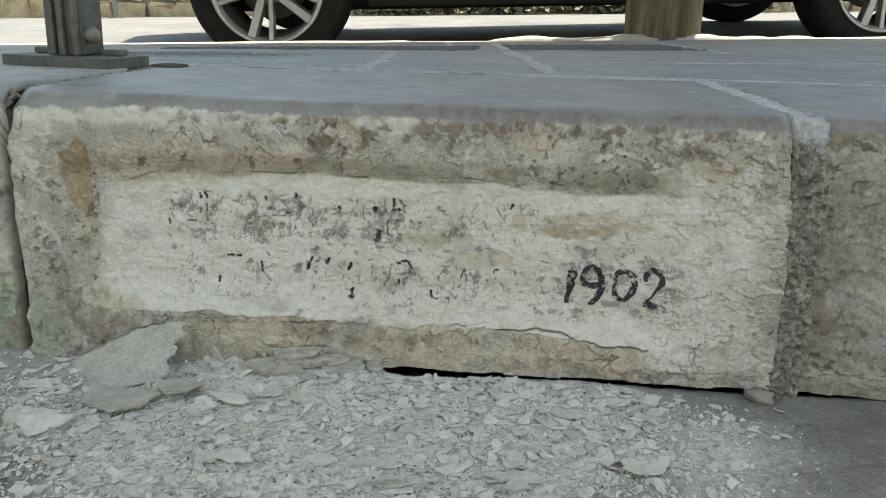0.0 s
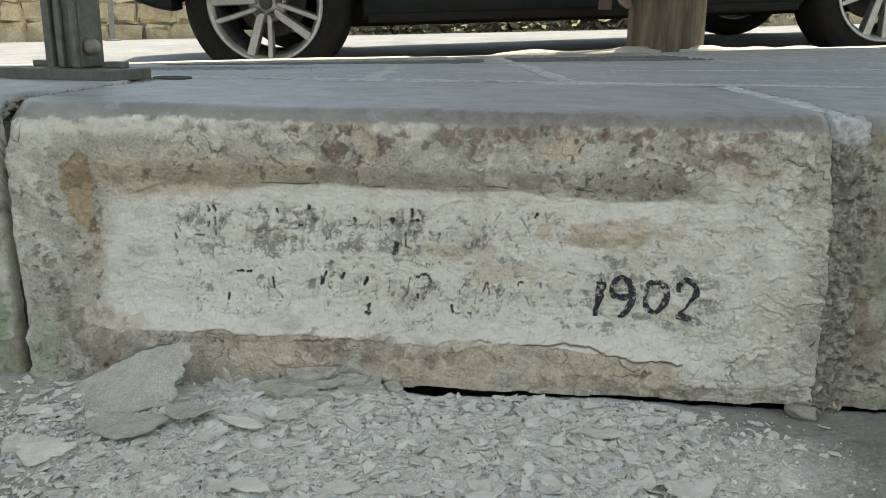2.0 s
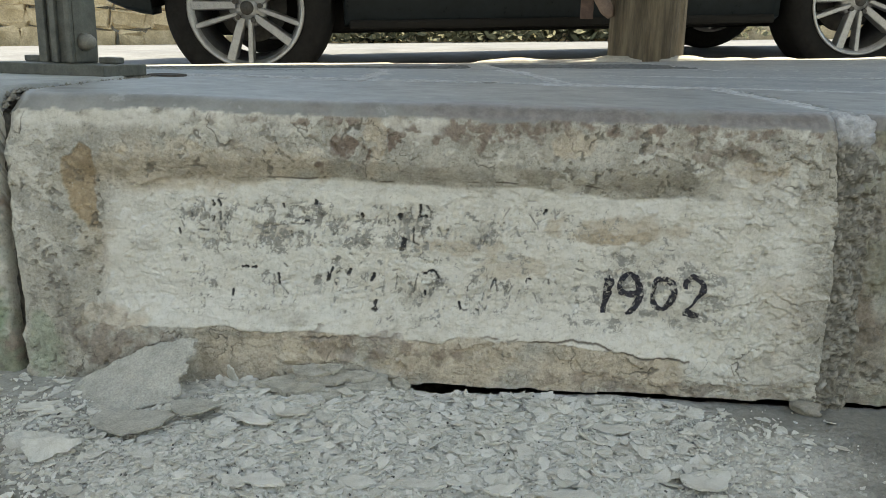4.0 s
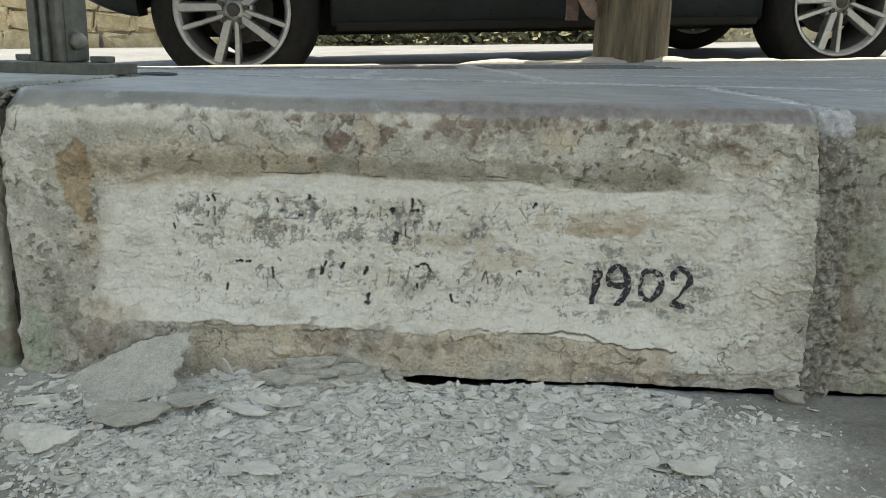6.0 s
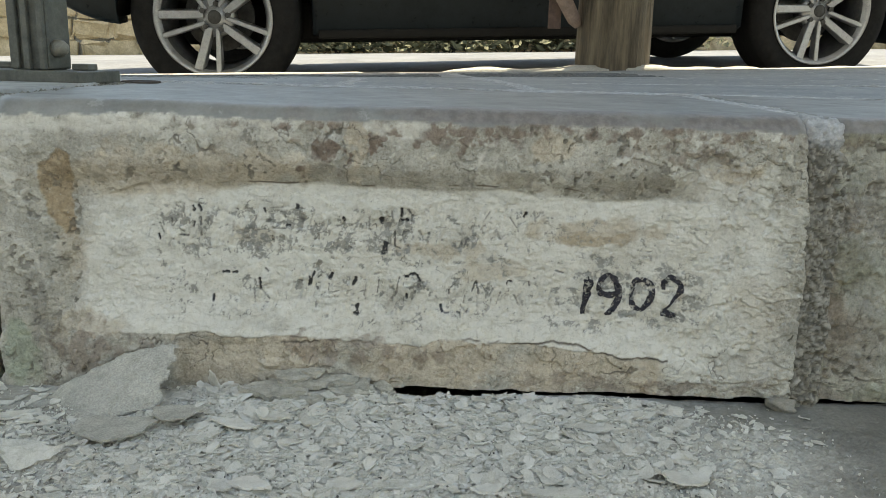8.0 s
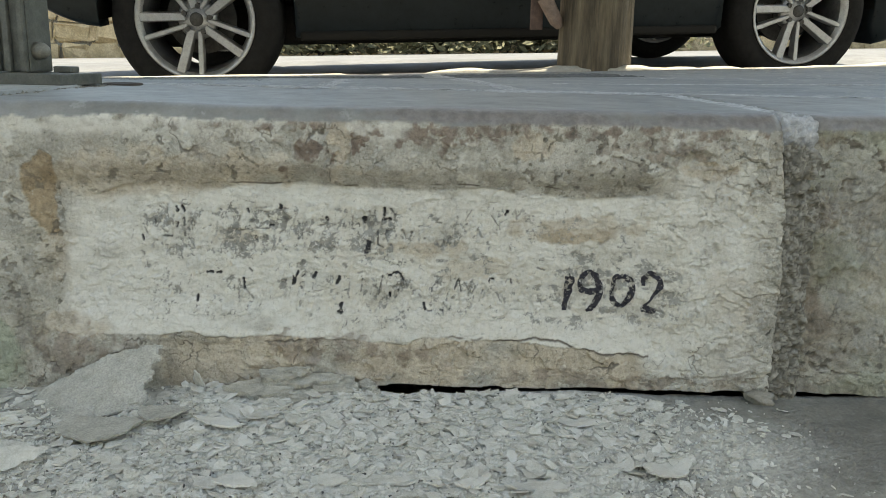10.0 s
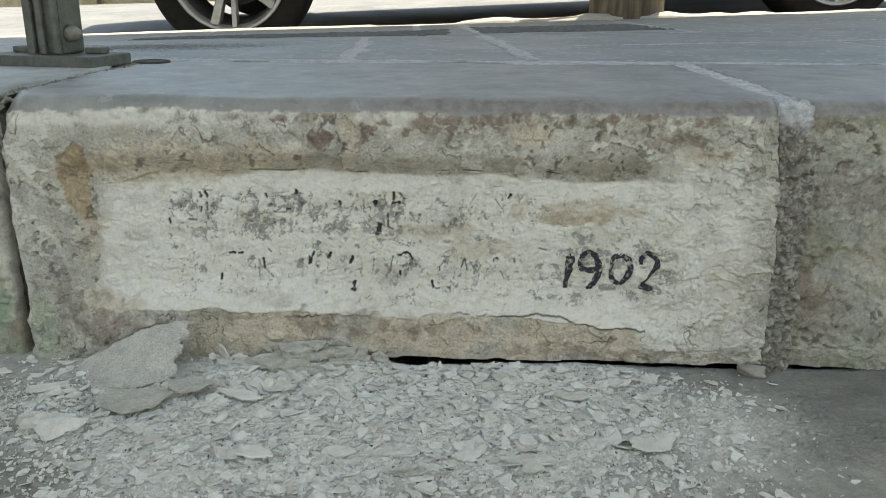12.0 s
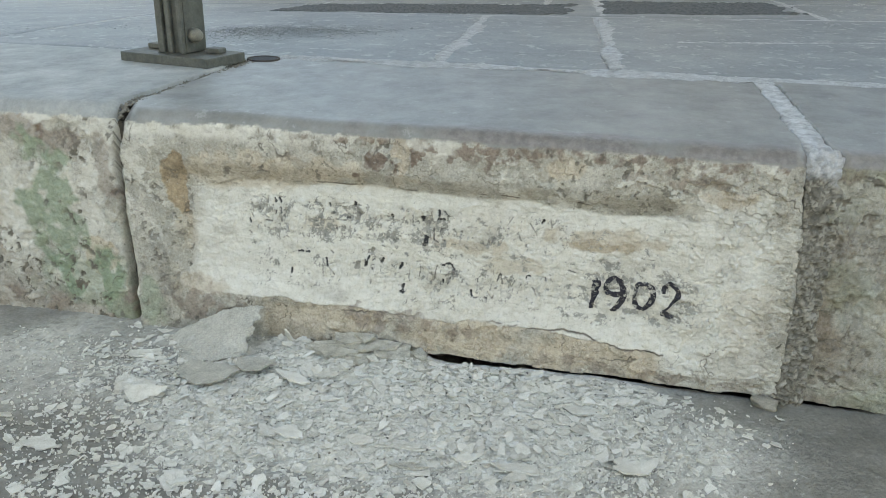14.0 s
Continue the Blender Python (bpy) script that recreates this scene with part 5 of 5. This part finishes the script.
def large_flakes():
    r = random.Random(21)
    # the big sheet leaning on the foot of the stone
    U, V = np.meshgrid(np.linspace(0, 1, 150), np.linspace(0, 1, 110))
    left = [(1 - V) * a + V * b for a, b in ((-0.292, -0.334), (0.812, 0.880), (0.003, 0.003))]
    right = [(1 - V) * a + V * b for a, b in ((-0.221, -0.206), (0.836, 0.893), (0.007, 0.058))]
    x, y, z = ((1 - U ** 0.9) * a + U ** 0.9 * b for a, b in zip(left, right))
    ragged = 0.012 * fbm(0 * U, V, 0.30, 5, 701) + 0.0032 * fbm(0 * U, V, 0.10, 5, 706)
    x = x + ragged * U ** 3 + 0.003 * fbm(U, 0 * V, 0.12, 4, 702) * (V > 0.5)
    y = y + 0.006 * fbm(U, 0 * V, 0.16, 5, 707) * (1 - V) ** 2
    z = z + 0.007 * np.sin(math.pi * U) * V + 0.0020 * fbm(U, V, 0.35, 5, 703) + 0.0007 * fbm(U, V, 0.05, 3, 705) - 0.006 * (U ** 8) * V
    z = z + 0.0035 * fbm(U, 0 * V, 0.14, 5, 704) * V ** 4
    up, low = (x, y, z + 0.0020), (x, y, z - 0.0006)
    X, Y, Z = (np.concatenate([a, b[::-1]], 0) for a, b in zip(up, low))
    X, Y, Z = (np.concatenate([q, q[:1]], 0) for q in (X, Y, Z))
    me = grid_mesh("lime_sheet", X, Y, Z)
    me.materials.append(lime_sheet_mat)
    tagged(new("lime_sheet", me), "large grey sheet of limewash leaning on the stone", "lime flake")
    # layers of broken crust still clinging to the foot of the stone
    crust = tagged(new("lime_crust"), "layered crust of old limewash at the foot of the stone", "lime crust")
    crust.location = (-0.05, 0.88, 0.0)
    chance = random.Random(77)
    for x, y, z, w, l, thick, yaw, lean in ((-0.048, 0.000, -0.002, 0.072, 0.040, 0.012, -3, 5), (-0.062, 0.006, 0.008, 0.056, 0.030, 0.007, 3, 7), (0.012, 0.003, 0.005, 0.050, 0.027, 0.009, -6, 4), (0.040, 0.004, 0.001, 0.026, 0.024, 0.008, -10, 6),
                                      (-0.034, 0.010, 0.013, 0.044, 0.024, 0.006, -4, 8), (-0.052, 0.012, 0.019, 0.034, 0.018, 0.005, 5, 10), (-0.004, 0.012, 0.014, 0.036, 0.018, 0.005, -8, 6), (0.046, 0.010, 0.007, 0.020, 0.016, 0.005, -12, 5),
                                      (-0.030, 0.014, 0.024, 0.026, 0.013, 0.004, -3, 10)):
        me = flake_mesh(chance, 0.66 * w, 0.8 * l, 0.8 * thick, 0.05, crust_mat, 56, 0.34)
        layer = new("layer", me)
        layer.parent = crust
        layer.matrix_local = pose(0.95 * x + 0.012, y - 0.007, 0.9 * z + 0.006, lean - 3, 0, yaw)
    spots = ((-0.236, 0.786, 0.042, 0.030, lime_sheet_mat, 5), (-0.182, 0.812, 0.027, 0.020, lime_sheet_mat, 20), (-0.127, 0.794, 0.031, 0.011, lime, -22), (-0.091, 0.815, 0.018, 0.019, lime_grey, 40),
             (-0.058, 0.812, 0.011, 0.017, lime_grey, 10), (-0.339, 0.818, 0.023, 0.017, lime, 5), (-0.187, 0.709, 0.013, 0.009, lime_grey, 12), (0.217, 0.776, 0.038, 0.015, lime_grey, -6),
             (0.272, 0.720, 0.025, 0.016, lime, 32), (0.252, 0.838, 0.013, 0.016, lime_grey, 70), (0.036, 0.792, 0.020, 0.010, lime_grey, -12), (-0.093, 0.689, 0.020, 0.014, lime, -20),
             (-0.113, 0.690, 0.010, 0.013, lime_grey, 60))
    more = ((-0.037, 0.731, 0.016, 0.012, lime_grey, 30), (-0.016, 0.701, 0.015, 0.011, lime, 15), (0.030, 0.700, 0.026, 0.009, lime_grey, 8), (0.144, 0.812, 0.024, 0.011, lime_grey, -8),
            (0.100, 0.691, 0.022, 0.012, lime, 25), (0.154, 0.686, 0.024, 0.010, lime_grey, -10), (0.051, 0.668, 0.022, 0.008, crust_mat, 4), (-0.067, 0.872, 0.013, 0.011, lime_grey, 25),
            (-0.133, 0.866, 0.016, 0.009, lime, 5), (-0.241, 0.678, 0.013, 0.010, lime_grey, 50), (-0.342, 0.624, 0.022, 0.013, lime_grey, -8), (-0.172, 0.596, 0.018, 0.012, lime, -20), (0.212, 0.812, 0.026, 0.013, lime_grey, -12))
    for x, y, w, l, mat, yaw in spots + more:
        me = flake_mesh(r, w, l, 0.0022, r.uniform(0.05, 0.25), mat, 48 if w > 0.026 else 28, 0.18 if w > 0.04 else 0.36)
        drop(me, x, y, yaw, r.uniform(3, 8), r.uniform(150, 210), 0.006 if w > 0.026 and x < -0.1 else 0.002)
    # a splinter standing against the stone
    splinter = flake_mesh(r, 0.016, 0.006, 0.002, 0.1, lime_grey, 20, 0.25)
    drop(splinter, -0.169, 0.885, 70, 62, 160, 0.001)
    for x, y, yaw, tip in ((-0.316, 0.748, 12, 20), (-0.294, 0.736, 35, 52), (-0.281, 0.722, 42, 62)):
        drop(flake_mesh(r, 0.023, 0.010, 0.0018, 0.10, lime_grey, 28, 0.4), x, y, yaw, tip, 40, 0.003)


def scatter_place(r):
    while True:
        x, y = r.uniform(-0.42, 0.44), r.uniform(0.48, 0.905)
        cx = 0.02
        want = math.exp(-((x - cx) / 0.26) ** 2) * math.exp(-((y - 0.82) / 0.13) ** 2) + 0.22 * math.exp(-((x + 0.05) / 0.33) ** 2)
        if x < -0.2 and y > 0.83:
            want *= 0.3
        if x > 0.0 and y > 0.890:
            want = 0
        if x > 0.30:
            want *= 0.22
        if r.random() < want:
            return x, y


def medium_flakes():
    r = random.Random(22)
    kinds = [flake_mesh(r, s, s * r.uniform(0.5, 0.95), r.uniform(0.0009, 0.0016), r.uniform(-0.1, 0.35), lime if k % 3 else lime_grey, r.choice((16, 20, 24)), 0.42)
             for k, s in enumerate([0.005, 0.006, 0.007, 0.008, 0.009, 0.010, 0.011, 0.012, 0.014, 0.016] * 2)]
    for k in range(275):
        x, y = scatter_place(r)
        me = kinds[min(int(abs(r.gauss(0, 6.0))), 19)]
        drop(me, x, y, r.uniform(0, 360), abs(r.gauss(0, 10)), r.uniform(0, 360), r.uniform(0, 0.004))


def crumbs(name, count, low, high, seed, mat, spread, k=5, curve=2.2):
    """Small broken bits, too many to count, as one sheet of separate chips."""
    r = np.random.RandomState(seed)
    pr = random.Random(seed)
    pts = np.array([scatter_place(pr) for _ in range(count)])
    far = r.rand(count) < spread
    pts[far] = np.stack([r.uniform(-0.55, 0.37, far.sum()), r.uniform(0.42, 0.86, far.sum())], -1)
    size = low + (high - low) * r.rand(count) ** curve
    ang = (np.arange(k) + r.uniform(-0.35, 0.35, (count, k))) * 2 * math.pi / k
    rad = size[:, None] * (0.45 + 0.8 * r.rand(count, k))
    flat = 0.45 + 0.5 * r.rand(count, 1)
    yaw = r.rand(count, 1) * 6.28
    ux, uy = rad * np.cos(ang), rad * np.sin(ang) * flat
    px, py = ux * np.cos(yaw) - uy * np.sin(yaw), ux * np.sin(yaw) + uy * np.cos(yaw)
    slope = (0.30 if high < 0.005 else 0.19) * r.randn(count, 2)
    tz = slope[:, :1] * px + slope[:, 1:] * py
    g = street_height(pts[:, 0], pts[:, 1])
    lift = -tz.min(1, keepdims=True) * 0.8 + g[:, None] + 0.0003 + (0.0015 * r.rand(count, 1) if high < 0.005 else 0.0)
    th = (0.0003 + 0.0008 * r.rand(count))[:, None]
    wx, wy = px + pts[:, :1], py + pts[:, 1:]
    top = np.stack([wx, wy, tz + lift + th], -1)
    low_ring = np.stack([wx, wy, tz + lift - 0.0004], -1)
    verts = np.concatenate([top, low_ring], 1).reshape(-1, 3)
    faces = []
    for c in range(count):
        o = c * 2 * k
        faces.append(tuple(range(o, o + k)))
        faces.extend((o + i, o + k + i, o + k + (i + 1) % k, o + (i + 1) % k) for i in range(k))
    me = bpy.data.meshes.new(name)
    me.from_pydata(verts.tolist(), [], faces)
    me.materials.append(mat)
    tagged(new(name, me), "dark grit standing in for shadow gaps among the fallen lime" if name == "gap_grit" else "fine broken lime crumbs strewn over the street", "street grit" if name == "gap_grit" else "lime crumbs", kind="stuff")


large_flakes()
medium_flakes()
crumbs("lime_crumbs", 15000, 0.0006, 0.0034, 31, lime, 0.34, 5, 2.6)
crumbs("lime_crumbs", 4000, 0.0007, 0.0035, 32, lime_grey, 0.3)
# dark bits mixed in to stand for shadow gaps among the lime
crumbs("gap_grit", 1200, 0.0006, 0.0020, 35, gap_dark, 0.35)
crumbs("lime_crumbs", 1600, 0.0020, 0.0085, 33, lime, 0.1, 7, 1.6)
crumbs("lime_crumbs", 1800, 0.0020, 0.0085, 34, lime_grey, 0.1, 7, 1.6)
crumbs("lime_crumbs", 650, 0.0036, 0.0100, 36, lime, 0.02, 11, 1.8)
crumbs("lime_crumbs", 650, 0.0036, 0.0100, 37, lime_grey, 0.02, 11, 1.8)


# pebble wedged under the stone
bm = bmesh.new()
bmesh.ops.create_icosphere(bm, subdivisions=3, radius=1)
for q in bm.verts:
    q.co = Vector((q.co.x * 0.016, q.co.y * 0.010, q.co.z * 0.008)) * (1 + 0.5 * noise.noise(q.co * 1.6) + 0.14 * noise.noise(q.co * 5))
ob = new("pebble", from_bm("pebble", bm, pebble_mat, True))
ob.matrix_world = pose(0.422, 0.888, ground_at(0.422, 0.888) + 0.006, 0, 8, -8)
tagged(ob, "small rounded grey stone wedged at the joint", "pebble")


# dark chippings spilled on the pavement behind the post
def chippings():
    r = np.random.RandomState(44)
    count, k = 6000, 5
    t = r.rand(count)
    px, py = -0.90 + 0.50 * t + 0.11 * r.randn(count), 1.47 + 0.38 * t + 0.06 * r.randn(count)
    size = 0.0010 + 0.0026 * r.rand(count) ** 2
    ang = np.arange(k) * 2 * math.pi / k
    rad = size[:, None] * (0.7 + 0.5 * r.rand(count, k))
    wx, wy = px[:, None] + rad * np.cos(ang), py[:, None] + rad * np.sin(ang)
    z = pavement_z(px, py)[:, None]
    ring = np.stack([wx, wy, np.broadcast_to(z, wx.shape)], -1)
    tip = np.stack([px, py, z[:, 0] + size * 0.35], -1)[:, None]
    verts = np.concatenate([ring, tip], 1).reshape(-1, 3)
    faces = [(c * 6 + i, c * 6 + (i + 1) % k, c * 6 + 5) for c in range(count) for i in range(k)]
    me = bpy.data.meshes.new("chippings")
    me.from_pydata(verts.tolist(), [], faces)
    me.materials.append(gravel_dark)
    tagged(new("chippings", me), "dark stone chippings spilled on the pavement", "chippings", kind="stuff")


chippings()


# soil and crumbs that have gathered along the narrow joint between the kerb stones
def joint_soil():
    r = np.random.RandomState(45)
    count, k = 1500, 5
    py = 0.928 + 0.40 * r.rand(count)
    px = -0.404 + 0.010 * r.randn(count) * (0.4 + py - 0.92) + 0.006 * fbm(py, 0 * py, 0.08, 3, 901)
    size = 0.0012 + 0.0030 * r.rand(count) ** 2
    ang = np.arange(k) * 2 * math.pi / k
    rad = size[:, None] * (0.6 + 0.6 * r.rand(count, k))
    base = 0.2965 - 0.004 * np.exp(-((px + 0.404) / 0.005) ** 2) - 0.014 * (1 - sm((py - 0.926) / 0.02))
    wx, wy = px[:, None] + rad * np.cos(ang), py[:, None] + rad * np.sin(ang)
    ring = np.stack([wx, wy, np.broadcast_to(base[:, None], wx.shape)], -1)
    tip = np.stack([px, py, base + size * (0.5 + 0.6 * r.rand(count))], -1)[:, None]
    verts = np.concatenate([ring, tip], 1).reshape(-1, 3)
    faces = [(c * 6 + i, c * 6 + (i + 1) % k, c * 6 + 5) for c in range(count) for i in range(k)]
    me = bpy.data.meshes.new("joint_soil")
    me.from_pydata(verts.tolist(), [], faces)
    me.materials.append(joint_dirt)
    tagged(new("joint_soil", me), "brown soil and crumbs gathered in the joint between kerb stones", "soil", kind="stuff")


joint_soil()
